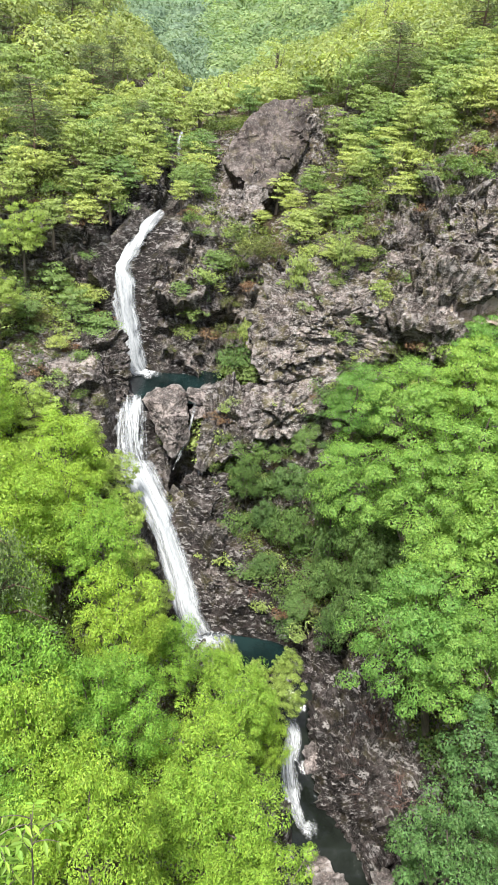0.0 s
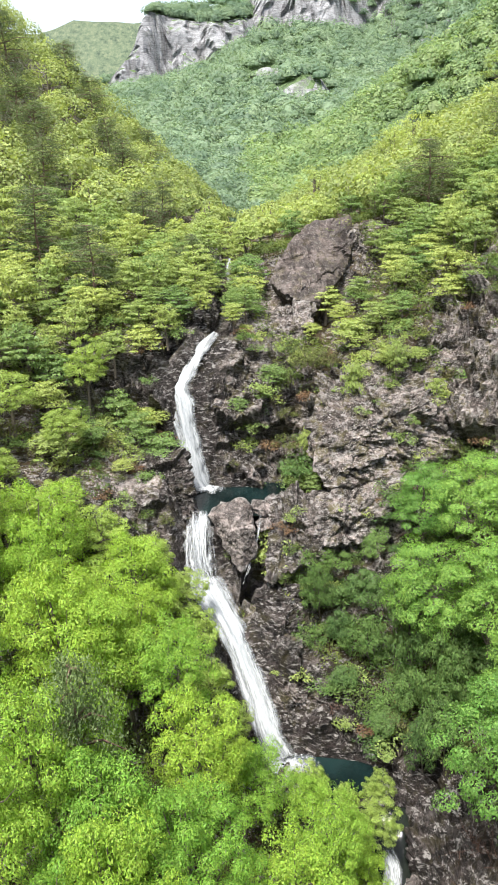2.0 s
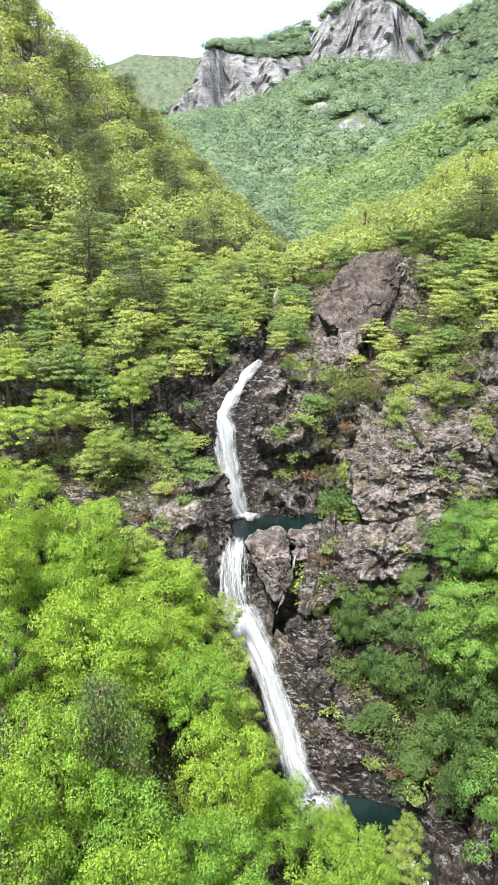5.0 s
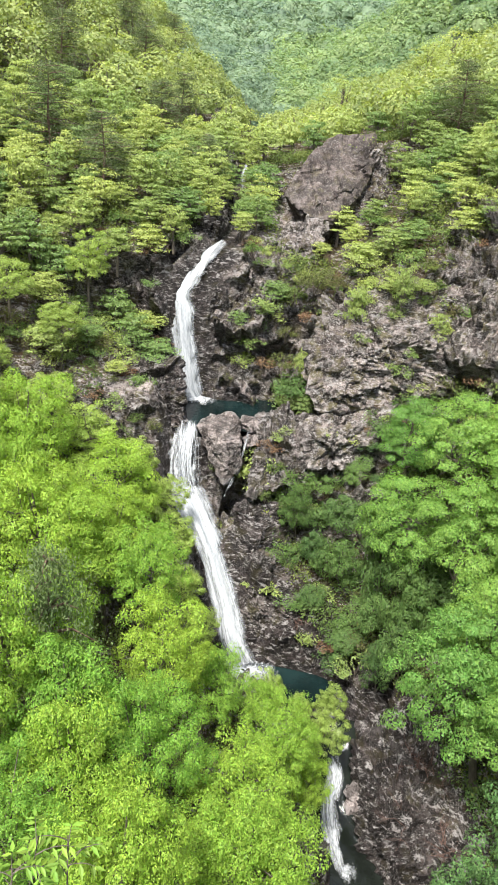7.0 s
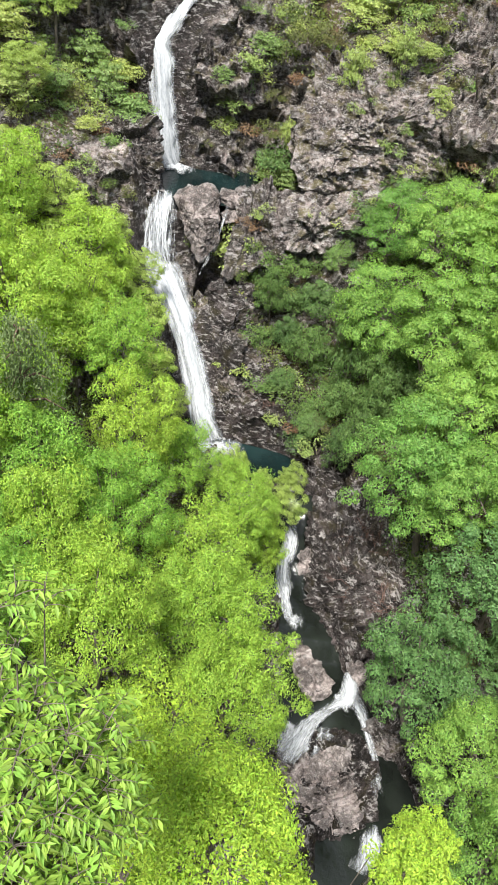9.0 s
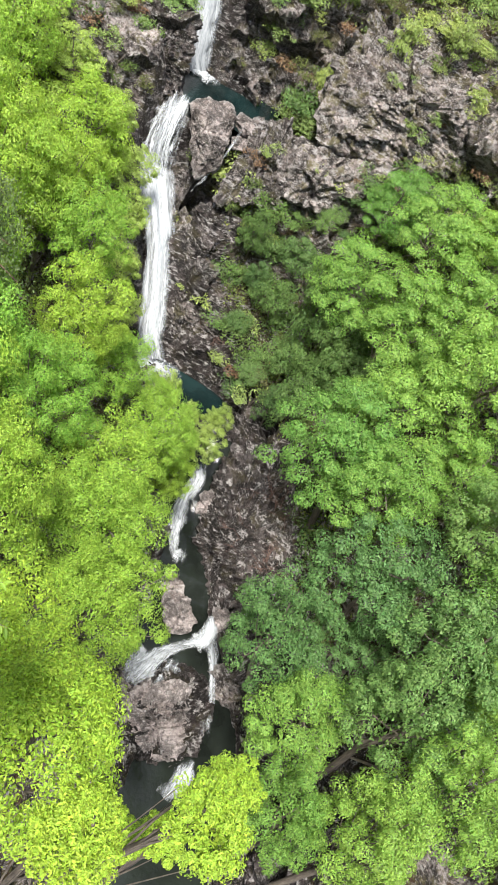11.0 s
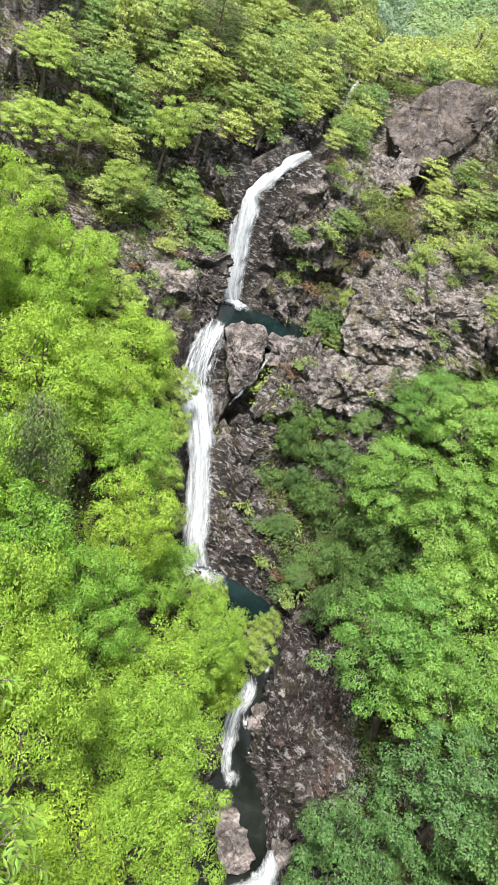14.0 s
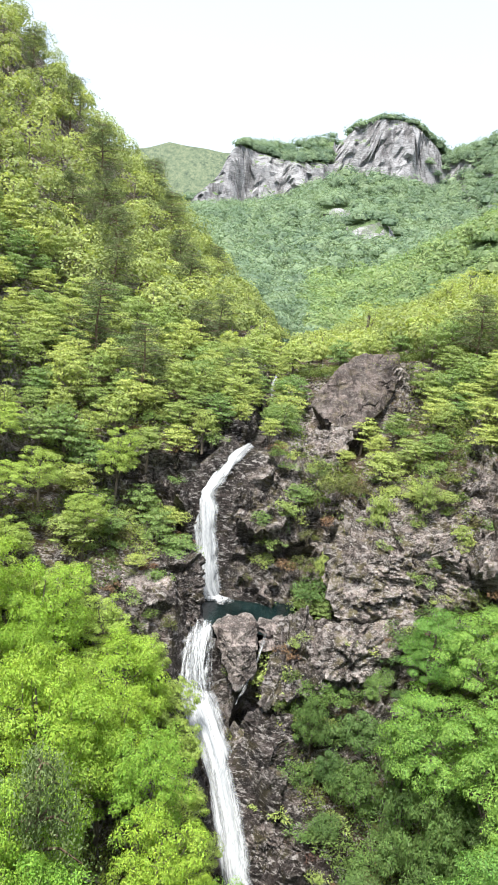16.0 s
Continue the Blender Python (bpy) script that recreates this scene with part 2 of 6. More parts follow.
# Rock tones lifted and evened out: distance haze put into the colour
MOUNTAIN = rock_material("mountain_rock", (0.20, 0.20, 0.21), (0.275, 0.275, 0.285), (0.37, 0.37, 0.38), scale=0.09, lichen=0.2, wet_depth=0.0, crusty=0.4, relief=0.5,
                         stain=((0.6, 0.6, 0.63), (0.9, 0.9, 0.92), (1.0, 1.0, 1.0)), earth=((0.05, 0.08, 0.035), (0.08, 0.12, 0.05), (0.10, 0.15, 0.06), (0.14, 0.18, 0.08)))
BARK = bark_material("bark", (0.045, 0.035, 0.028), (0.17, 0.14, 0.11))
TWIG = bark_material("dead_twigs", (0.06, 0.032, 0.026), (0.14, 0.08, 0.06))
PINE_BARK = bark_material("pine_bark", (0.05, 0.03, 0.022), (0.18, 0.11, 0.08))
LEAF_YELLOW = leaf_material("leaf_fresh_yellow_green", (0.132, 0.248, 0.033), (0.225, 0.322, 0.038), (1.0, 1.0, 0.50), vary_by=0.42, rich=0.98)
LEAF_OLIVE = leaf_material("leaf_olive_yellow", (0.190, 0.255, 0.055), (0.240, 0.325, 0.062), (1.0, 1.0, 0.5), vary_by=0.42, rich=0.95)
LEAF_THICKET = leaf_material("leaf_dark_thicket", (0.060, 0.112, 0.034), (0.108, 0.178, 0.042), (1.0, 1.0, 0.5), vary_by=0.42)
LEAF_GREEN = leaf_material("leaf_clear_green", (0.104, 0.210, 0.038), (0.178, 0.288, 0.044), (1.0, 1.0, 0.5), vary_by=0.42)
LEAF_DEEP = leaf_material("leaf_deep_green", (0.072, 0.152, 0.041), (0.128, 0.218, 0.045), (0.95, 1.0, 0.6), vary_by=0.42, rich=0.92)
UNDER = leaf_material("undergrowth", (0.044, 0.076, 0.021), (0.130, 0.158, 0.034), (1.0, 1.0, 0.5), by_crown=True, vary_by=0.35)
# rich lowered on slope and flank leaves to carry a little haze in the colour
LEAF_SLOPE = leaf_material("leaf_slope", (0.112, 0.188, 0.050), (0.270, 0.318, 0.074), (1.0, 1.0, 0.5), vary_by=0.4, rich=0.90)
FLANK = leaf_material("leaf_flank_wood", (0.152, 0.196, 0.060), (0.252, 0.304, 0.082), (1.0, 1.0, 0.5), by_crown=True, vary_by=0.3, rich=0.90)
# Haze put into both leaf colours: paler and bluer, the far wood more
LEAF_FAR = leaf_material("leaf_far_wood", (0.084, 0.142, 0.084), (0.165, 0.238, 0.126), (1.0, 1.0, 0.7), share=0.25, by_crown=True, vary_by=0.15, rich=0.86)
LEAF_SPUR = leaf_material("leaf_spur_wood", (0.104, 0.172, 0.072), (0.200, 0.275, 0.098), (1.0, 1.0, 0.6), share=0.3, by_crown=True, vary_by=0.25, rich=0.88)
NEEDLE = leaf_material("pine_needles", (0.082, 0.108, 0.048), (0.110, 0.140, 0.058), (0.9, 1.0, 0.6), share=0.2)
NEEDLE_DULL = leaf_material("dull_pine_needles", (0.100, 0.142, 0.052), (0.120, 0.162, 0.058), (0.9, 1.0, 0.6), share=0.2, vary_by=0.25)
SCRUB = leaf_material("scrub_leaves", (0.085, 0.080, 0.030), (0.085, 0.150, 0.030), (1.0, 1.0, 0.5))
DRY = leaf_material("dry_brush", (0.12, 0.065, 0.035), (0.15, 0.095, 0.05), (1.0, 0.8, 0.5), share=0.15)
FALL = foam_material("white_water", 0.30, broken=0.75)
THIN_FALL = foam_material("thin_white_water", 0.06, tone=((0.16, 0.175, 0.19), (0.33, 0.342, 0.355)), broken=1.4)
RAPID = foam_material("rapid_white_water", 0.16, along_flow=1.3, broken=1.15)
POOL = pool_material("pool_water", (0.005, 0.012, 0.012))
STREAM = pool_material("stream_water", (0.009, 0.011, 0.009), ripple=3.0, strength=0.5)

# ---- small tools ----


def hashed(ix, iy, iz, seed):
    h = (ix.astype(np.int64) * 374761393 + iy.astype(np.int64) * 668265263 + iz.astype(np.int64) * 2147483647 + seed * 1274126177) & 0xFFFFFFFF
    h = ((h ^ (h >> 13)) * 1274126177) & 0xFFFFFFFF
    h = ((h ^ (h >> 16)) * 2246822519) & 0xFFFFFFFF
    return ((h ^ (h >> 15)) & 0xFFFFFF) / float(0x1000000)


def value_noise(p, seed=0):
    i = np.floor(p).astype(np.int64)
    f = p - i
    f = f * f * (3 - 2 * f)
    total = 0
    for dx in (0, 1):
        for dy in (0, 1):
            for dz in (0, 1):
                w = (f[:, 0] if dx else 1 - f[:, 0]) * (f[:, 1] if dy else 1 - f[:, 1]) * (f[:, 2] if dz else 1 - f[:, 2])
                total = total + w * hashed(i[:, 0] + dx, i[:, 1] + dy, i[:, 2] + dz, seed)
    return total * 2 - 1


def fbm(p, octaves=4, seed=0):
    total, amp = 0, 0.5
    for o in range(octaves):
        total = total + amp * value_noise(p * 2.0 ** o, seed + o)
        amp *= 0.5
    return total


def facets(p, size, seed=0, slope=0.45):
    """Blocky fractured relief: each cell of broken rock is a tilted plane of its own."""
    q = p / size
    i = np.floor(q).astype(np.int64)
    best = np.full(len(p), 1e9)
    value = np.zeros(len(p))
    for dx in (-1, 0, 1):
        for dy in (-1, 0, 1):
            for dz in (-1, 0, 1):
                c = (i[:, 0] + dx, i[:, 1] + dy, i[:, 2] + dz)
                at = np.stack([c[k] + hashed(*c, seed + k) for k in range(3)], 1)
                d = q - at
                r = (d * d).sum(1)
                tilt = np.stack([hashed(*c, seed + 5 + k) * 2 - 1 for k in range(3)], 1)
                v = (hashed(*c, seed + 9) - 0.5) * 0.8 + (d * tilt).sum(1) * slope * 2
                near = r < best
                best = np.where(near, r, best)
                value = np.where(near, v, value)
    return value * size


def mesh_of(name, verts, faces, material, smooth=False):
    verts, faces = np.asarray(verts, np.float32), np.asarray(faces, np.int32)
    me = bpy.data.meshes.new(name)
    k = faces.shape[1]
    me.vertices.add(len(verts))
    me.vertices.foreach_set("co", verts.ravel())
    me.loops.add(faces.size)
    me.loops.foreach_set("vertex_index", faces.ravel())
    me.polygons.add(len(faces))
    me.polygons.foreach_set("loop_start", np.arange(0, faces.size, k, dtype=np.int32))
    me.polygons.foreach_set("use_smooth", np.full(len(faces), smooth))
    me.update(calc_edges=True)
    me.materials.append(material)
    return me


def joined(name, pieces, material, smooth=False):
    """One mesh out of several (verts, faces) with the same number of corners a face."""
    verts, faces, n = [], [], 0
    for v, f in pieces:
        verts.append(v)
        faces.append(np.asarray(f) + n)
        n += len(v)
    return mesh_of(name, np.concatenate(verts), np.concatenate(faces), material, smooth)


def grid_faces(rows, cols):
    a = (np.arange(rows - 1)[:, None] * cols + np.arange(cols - 1)[None]).ravel()
    return np.stack([a, a + 1, a + cols + 1, a + cols], 1)


def part(name, mesh, parent, label=""):
    ob = new(name, mesh)
    ob.parent = parent
    return tagged(ob, label) if label else ob


def steps(lo, hi, fine, near, grow):
    """Grid lines, fine within `near` and widening outside it."""
    mid = list(np.arange(near[0], near[1], fine))
    out, s = near[1], fine
    while out < hi:
        mid.append(out)
        s *= grow
        out += s
    mid.append(hi)
    out, s, low = near[0], fine, []
    while True:
        s *= grow
        out -= s
        if out <= lo:
            break
        low.append(out)
    return np.array([lo] + low[::-1] + mid)


# ---- the gorge: a stream bed that climbs in falls, and its two flanks, along y ----


def along(*pairs):
    ys, vs = zip(*pairs)
    return lambda y: np.interp(y, ys, vs)


bed_x = along((-40, 10), (5, 8.6), (10, 8.2), (11.7, 8.4), (15, 7.2), (18, 6.4), (22.8, 4.7), (25.2, 5.0), (27, 3.6), (28.5, 2.3), (29.6, 1.4), (30.2, 0.1),
              (31.4, -0.8), (33, -2.2), (35, -3.6), (36.9, -4.0), (37.6, -2.3), (41.5, -2.2), (41.9, -4.3), (42.8, -5.0), (44.5, -3.05), (50, -2.5), (62, -2.8), (160, -3))
bed_z = along((-40, -4), (0, -1.5), (10, -0.7), (13, -0.2), (16, 0.2), (18.6, 0.5), (19.4, 1.0), (21.5, 1.1), (23.5, 1.9), (25.2, 2.6), (26.2, 3.3), (27.2, 2.4), (29.7, 2.4),
              (30.2, 3.5), (31.4, 5.8), (33, 8.2), (35, 9.9), (36.9, 12.4), (37.5, 12.0), (41.5, 12.0), (41.9, 13.6), (43.0, 18.6), (44.6, 21.2), (50, 21.7), (62, 22.0), (64, 22.7), (80, 22.4), (115, 21.6), (160, 21))
bed_w = along((-40, 2.0), (12, 2.2), (15, 2.5), (17, 1.9), (19, 1.5), (23, 0.8), (26, 1.2), (27.5, 2.7), (29.5, 2.6), (30.3, 1.0), (35, 0.9), (36.9, 0.7), (37.6, 2.4), (41.4, 2.6), (41.9, 0.8), (44, 0.8), (48, 0.6), (60, 0.6))
left_x = along((-40, -8), (0, -4), (104, -32), (160, -45))
left_z = along((-40, 14), (0, 13), (10, 10), (20, 8.5), (28, 9), (32.5, 11), (35.5, 16.5), (38, 18.5), (42, 22), (55, 27), (78, 35.5), (104, 50.5), (112, 48.5), (130, 38), (160, 31))
mid_x = along((-40, 15), (0, 13), (10, 12), (15, 10.5), (18, 9.5), (23, 8.3), (27, 8.2), (30, 7), (32, 5.5), (34, 4.5), (40, 4), (60, 4.5), (80, 5), (160, 7))
mid_z = along((-40, 1), (0, 0.8), (10, 1.4), (15, 2.0), (18, 2.4), (23, 3.8), (27, 4.8), (30, 5.2), (32, 5.8), (34, 7), (36, 10), (38, 12.6), (41.6, 13.4), (42.8, 17), (45, 18.8), (50, 20.2), (54.2, 21.2),
              (57.6, 26.6), (66, 25.2), (85, 25.4), (104, 26), (130, 25), (160, 24))
right_x = along((-40, 20), (0, 19), (20, 16), (30, 13.5), (40, 12), (58, 17), (112, 32), (160, 45))
right_z = along((-40, 7), (0, 7), (20, 7.5), (28, 8.5), (33, 10.5), (36.5, 13.5), (39, 17), (42, 24), (46, 26.5), (58, 29.5), (80, 33.5), (95, 36), (112, 38), (130, 34), (160, 29))


def height(x, y):
    """Height of the gorge's ground, before the rock's own relief."""
    # buttress, alcove and corner cliff of the right wall
    push = 1.5 * np.exp(-(((x - 6.6) / 2.1) ** 2)) - 1.3 * np.exp(-(((x - 1.6) / 1.5) ** 2)) + 1.3 * np.exp(-(((x - 13.4) / 1.9) ** 2)) - 0.9 * np.exp(-(((x - 10.2) / 1.1) ** 2))
    dome = 2.2 * np.exp(-(((x - 4.4) / 2.3) ** 2)) * np.clip((y - 49) / 4, 0, 1) * np.clip((64 - y) / 6, 0, 1)
    y = y + dome + push * np.clip((y - 35) / 4, 0, 1) * np.clip((52 - y) / 5, 0, 1)
    bx, w = bed_x(y), bed_w(y)
    xs = [left_x(y) - 90, left_x(y), bx - w - 0.6, bx - w * 0.8, bx + w * 0.8, bx + w + 0.6, mid_x(y), right_x(y), right_x(y) + 90]
    b, lz, mz, rz = bed_z(y), left_z(y), mid_z(y), right_z(y)
    bank = 0.8 + 1.6 * np.clip((y - 29) / 3, 0, 1)
    zs = [lz + 90, lz, np.minimum(b + bank, b * 0.6 + lz * 0.4), b, b, b + np.minimum(bank, np.maximum(mz - b, 0.3) * 0.6), mz, rz, rz + 70]
    z = np.asarray(zs[0], float) + 0 * x
    for k in range(8):
        t = np.clip((x - xs[k]) / np.maximum(xs[k + 1] - xs[k], 0.05), 0, 1)
        z = z + (zs[k + 1] - zs[k]) * t
    # hollow under the wedged boulder
    return z - 5.0 * np.exp(-(((x + 1.75) / 1.05) ** 2) - (((y - 35.7) / 1.2) ** 2))


def cliff_line(x):
    """How far off the foot of the summit cliffs lies."""
    rim = np.interp(x, (-400, -96, -40, 0, 30, 80, 170, 500), (500, 530, 545, 565, 560, 575, 560, 540))
    return rim + 6 * np.sin(x * 0.09) + 1.2 * np.sin(x * 0.31 + 1)


def far_height(x, y):
    """The valley head: a wooded slope that climbs to two rock bands and a summit ridge."""
    x = x - 8
    top = 6 + np.interp(x, (-400, -150, -104, -90, -82, -76, -40, -10, 2, 21, 40, 56, 66, 80, 92, 120, 172, 230, 500), (60, 84, 95, 110, 130, 136, 129, 134, 161, 167, 166, 161, 155, 145, 155, 168, 190, 208, 235))
    foot = 5 + np.interp(x, (-400, -150, -98, -84, -40, -10, 2, 20, 40, 56, 78, 100, 125, 160, 172, 230, 500), (50, 78, 85, 89, 101, 121, 126, 126, 123, 121, 125, 146, 164, 172, 160, 185, 225))
    rim = cliff_line(x + 8)
    v = np.clip((y - 150) / (rim - 150), 0, 1)
    slope = 25 + (foot - 25) * (0.28 * v + 0.72 * v ** 2.0)
    side = np.clip(np.abs(x - 10) / 120, 0, 1)
    slope = slope + 16 * side * np.sin(np.pi * np.clip(v, 0, 1)) + 5 * np.sin(x * 0.045 + y * 0.02) * v * (1 - v) * 2
    # a wooded spur that comes down from the right in front of the head of the valley
    slope = np.maximum(slope, 22 + np.clip(4 + (x + 12) * 0.66, 0, 90) * np.exp(-((y - 235) / 50) ** 2))
    # two bare slabs half way up
    for cx, y0, half, rise in ((-3, 426, 15, 9), (14, 372, 12, 12)):
        a = np.clip(1 - np.abs((x - cx) / half), 0, 1) ** 0.5
        slope = slope + rise * a * (np.clip((y - y0) / 11, 0, 1) - np.clip((y - y0 - 11) / 70, 0, 1))
    s = np.clip((y - rim) / 14, 0, 1)
    s = s * s * (3 - 2 * s)
    z = slope * (1 - s) + top * s
    z = z + np.interp(x, (-92, -78, -12, 4, 62, 78, 95, 110), (0, 8, 26, 4, 0, 16, 8, 0)) * np.clip((y - rim - 16) / 40, 0, 1)
    z = z - np.clip(y - rim - 60, 0, 400) * 0.30
    return z


def cliff_share(x, y):
    e = 1.5
    g = np.hypot(far_height(x + e, y) - far_height(x - e, y), far_height(x, y + e) - far_height(x, y - e)) / (2 * e)
    return g


# near ground, with the rock's fractured relief
gx = steps(-118, 118, 0.13, (-11.5, 14.5), 1.07)
gy = steps(-40, 158, 0.20, (9.0, 60.0), 1.05)
# lines lie closer where the walls are steep
ys_ = np.arange(26.0, 60.0, 0.02)
run_ = np.mean([np.hypot(0.02, np.gradient(height(np.full_like(ys_, c), ys_))) for c in (-9, -4, 1, 4, 7, 10, 13)], axis=0)
arc_ = np.cumsum(run_)
gy = np.concatenate([gy[gy < 26.0], np.interp(np.arange(arc_[0], arc_[-1], 0.135), arc_, ys_), gy[gy >= 60.0]])
GX, GY = np.meshgrid(gx, gy)
px_, py_ = GX.ravel(), GY.ravel()
pz_ = height(px_, py_)
Z = pz_.reshape(GX.shape)
for _ in range(2):
    Z[1:-1, 1:-1] = (Z[1:-1, 1:-1] * 2 + Z[:-2, 1:-1] + Z[2:, 1:-1] + Z[1:-1, :-2] + Z[1:-1, 2:]) / 6
pz_ = Z.ravel()
dzx = np.gradient(Z, gx, axis=1).ravel()
dzy = np.gradient(Z, gy, axis=0).ravel()
steep = np.hypot(dzx, dzy)
nrm = np.stack([-dzx, -dzy, np.ones_like(dzx)], 1)
nrm /= np.linalg.norm(nrm, axis=1)[:, None]
P = np.stack([px_, py_, pz_], 1)
from_bed = np.abs(px_ - bed_x(py_)) - bed_w(py_)
rocky = np.clip((steep - 0.75) / 0.6, 0.12, 1)
rocky = np.maximum(rocky, np.clip(1 - from_bed / 4.0, 0, 1) * 0.8 * (py_ > 6) * (py_ < 60))
calm = np.clip((from_bed + np.where((py_ > 29) & (py_ < 46), -0.55, 0.3)) / 0.8, 0.08, 1)
warp = np.stack([fbm(P * 0.35, 3, 20 + k) for k in range(3)], 1) * 0.9
lay = (P + warp) @ np.array([[1, 0, 0.25], [0, 1, 0.3], [-0.2, -0.3, 1.7]])
relief = 0.60 * facets(lay, 3.4, 3, 0.45) + 0.52 * facets(lay, 1.4, 14, 0.5) + 0.50 * facets(lay, 0.62, 31, 0.5) + 0.5 * facets(lay, 0.36, 37, 0.5)
lie = (P + warp * 0.5) @ np.array([0.12, -0.2, 1.0]) / 0.46
rung = np.floor(lie).astype(np.int64)
relief = relief + 0.30 * (hashed(rung, np.floor(px_ / 1.7 + hashed(rung, rung, rung, 5) * 7).astype(np.int64), rung * 0, 44) - 0.5)
relief = relief * rocky * calm * np.clip(1.0 - (py_ - 50) / 9, 0.45, 1) + fbm(P * 0.16, 4, 50) * 0.9 * calm + fbm(P * 1.3, 3, 60) * 0.16 * calm
outward = nrm * 0.75 + np.array([0, 0, 0.25])
P = P + outward * relief[:, None]
ground_mesh = mesh_of("ground", P, grid_faces(len(gy), len(gx)), ROCK)
wet = ground_mesh.attributes.new("wet", "FLOAT", "POINT")
wet_and_shade = np.clip(1.0 - (from_bed + fbm(P * 0.7, 3, 70) * 3.0) / 2.2, 0, 0.95) * np.clip((60 - py_) / 4, 0, 1)
# Right bank: damp rock, plus the trees' shade put into the same mask
wet_and_shade = np.maximum(wet_and_shade, 0.92 * np.clip(1.5 - from_bed / 4.2 + fbm(P * 0.9, 3, 71), 0, 1) * np.clip((33.5 - py_) / 1.5, 0, 1) * (px_ > bed_x(py_)))
wet.data.foreach_set("value", wet_and_shade.astype(np.float32))
naked = ground_mesh.attributes.new("naked", "FLOAT", "POINT")
bareness = np.clip(1.2 - from_bed / 3.5, 0, 1) * np.clip((60 - py_) / 8, 0, 1) + np.clip((steep - 1.6) / 1.2, 0, 0.6)
naked.data.foreach_set("value", np.clip(bareness, 0, 1).astype(np.float32))
ground = tagged(new("ground", ground_mesh), "steep rocky gorge flanks with soil, moss and a stream bed", "ground", kind="structure")

# valley head and summit cliffs behind the gorge
fx, fy = np.arange(-330, 420, 2.4), np.concatenate([np.arange(157, 490, 4.0), np.arange(490, 606, 0.75), np.arange(606, 900, 8.0)])
FX, FY = np.meshgrid(fx, fy)
q = np.stack([FX.ravel(), FY.ravel(), far_height(FX.ravel(), FY.ravel())], 1)
bare = np.clip((cliff_share(q[:, 0], q[:, 1]) - 0.7) / 0.5, 0, 1)
blocks = (q * np.array([1, 1, 0.6]))
q[:, 1] += bare * (facets(blocks, 17, 80, 0.5) * 0.26 + facets(blocks, 6.5, 90, 0.5) * 0.30 + facets(blocks, 3.2, 93, 0.5) * 0.28)
q[:, 0] += bare * facets(blocks, 8, 95, 0.5) * 0.10
q[:, 2] += fbm(q * 0.03, 3, 99) * 5 * (1 - bare)
mountain = tagged(new("mountain", mesh_of("mountain", q, grid_faces(len(fy), len(fx)), MOUNTAIN)), "far wooded mountain with haze-tinted grey columnar rock cliffs below its summit", "mountain", kind="structure")

# distant ridge and the land round about
rx = np.arange(-1500, 1501, 25.0)
ridge_rows = []
for yy, k in ((880, 0.0), (960, 0.55), (1040, 1.0), (1150, 0.8), (1500, 0.1)):
    crest = 238 + 22 * np.sin(rx * 0.006 + 0.4) + 9 * np.sin(rx * 0.021) + fbm(np.stack([rx * 0.02, rx * 0, rx * 0 + yy], 1), 3, 7) * 12
    ridge_rows.append(np.stack([rx, np.full_like(rx, yy), 20 + (crest - 20) * k], 1))
far_ridge = tagged(new("backdrop", mesh_of("backdrop", np.concatenate(ridge_rows), grid_faces(5, len(rx)), HILL, True)), "wooded ridge on the horizon with haze put into its pale colour", "hill", kind="structure")
ox = np.linspace(-4200, 4200, 85)
OX, OY = np.meshgrid(ox, ox)
oz = -22 + fbm(np.stack([OX.ravel() * 0.002, OY.ravel() * 0.002, OX.ravel() * 0], 1), 3, 8) * 25 - 10
land = tagged(new("ground", mesh_of("land", np.stack([OX.ravel(), OY.ravel(), oz], 1), grid_faces(85, 85), HILL, True)), "low green land that reaches the horizon", "ground", kind="structure")

# ---- water ----


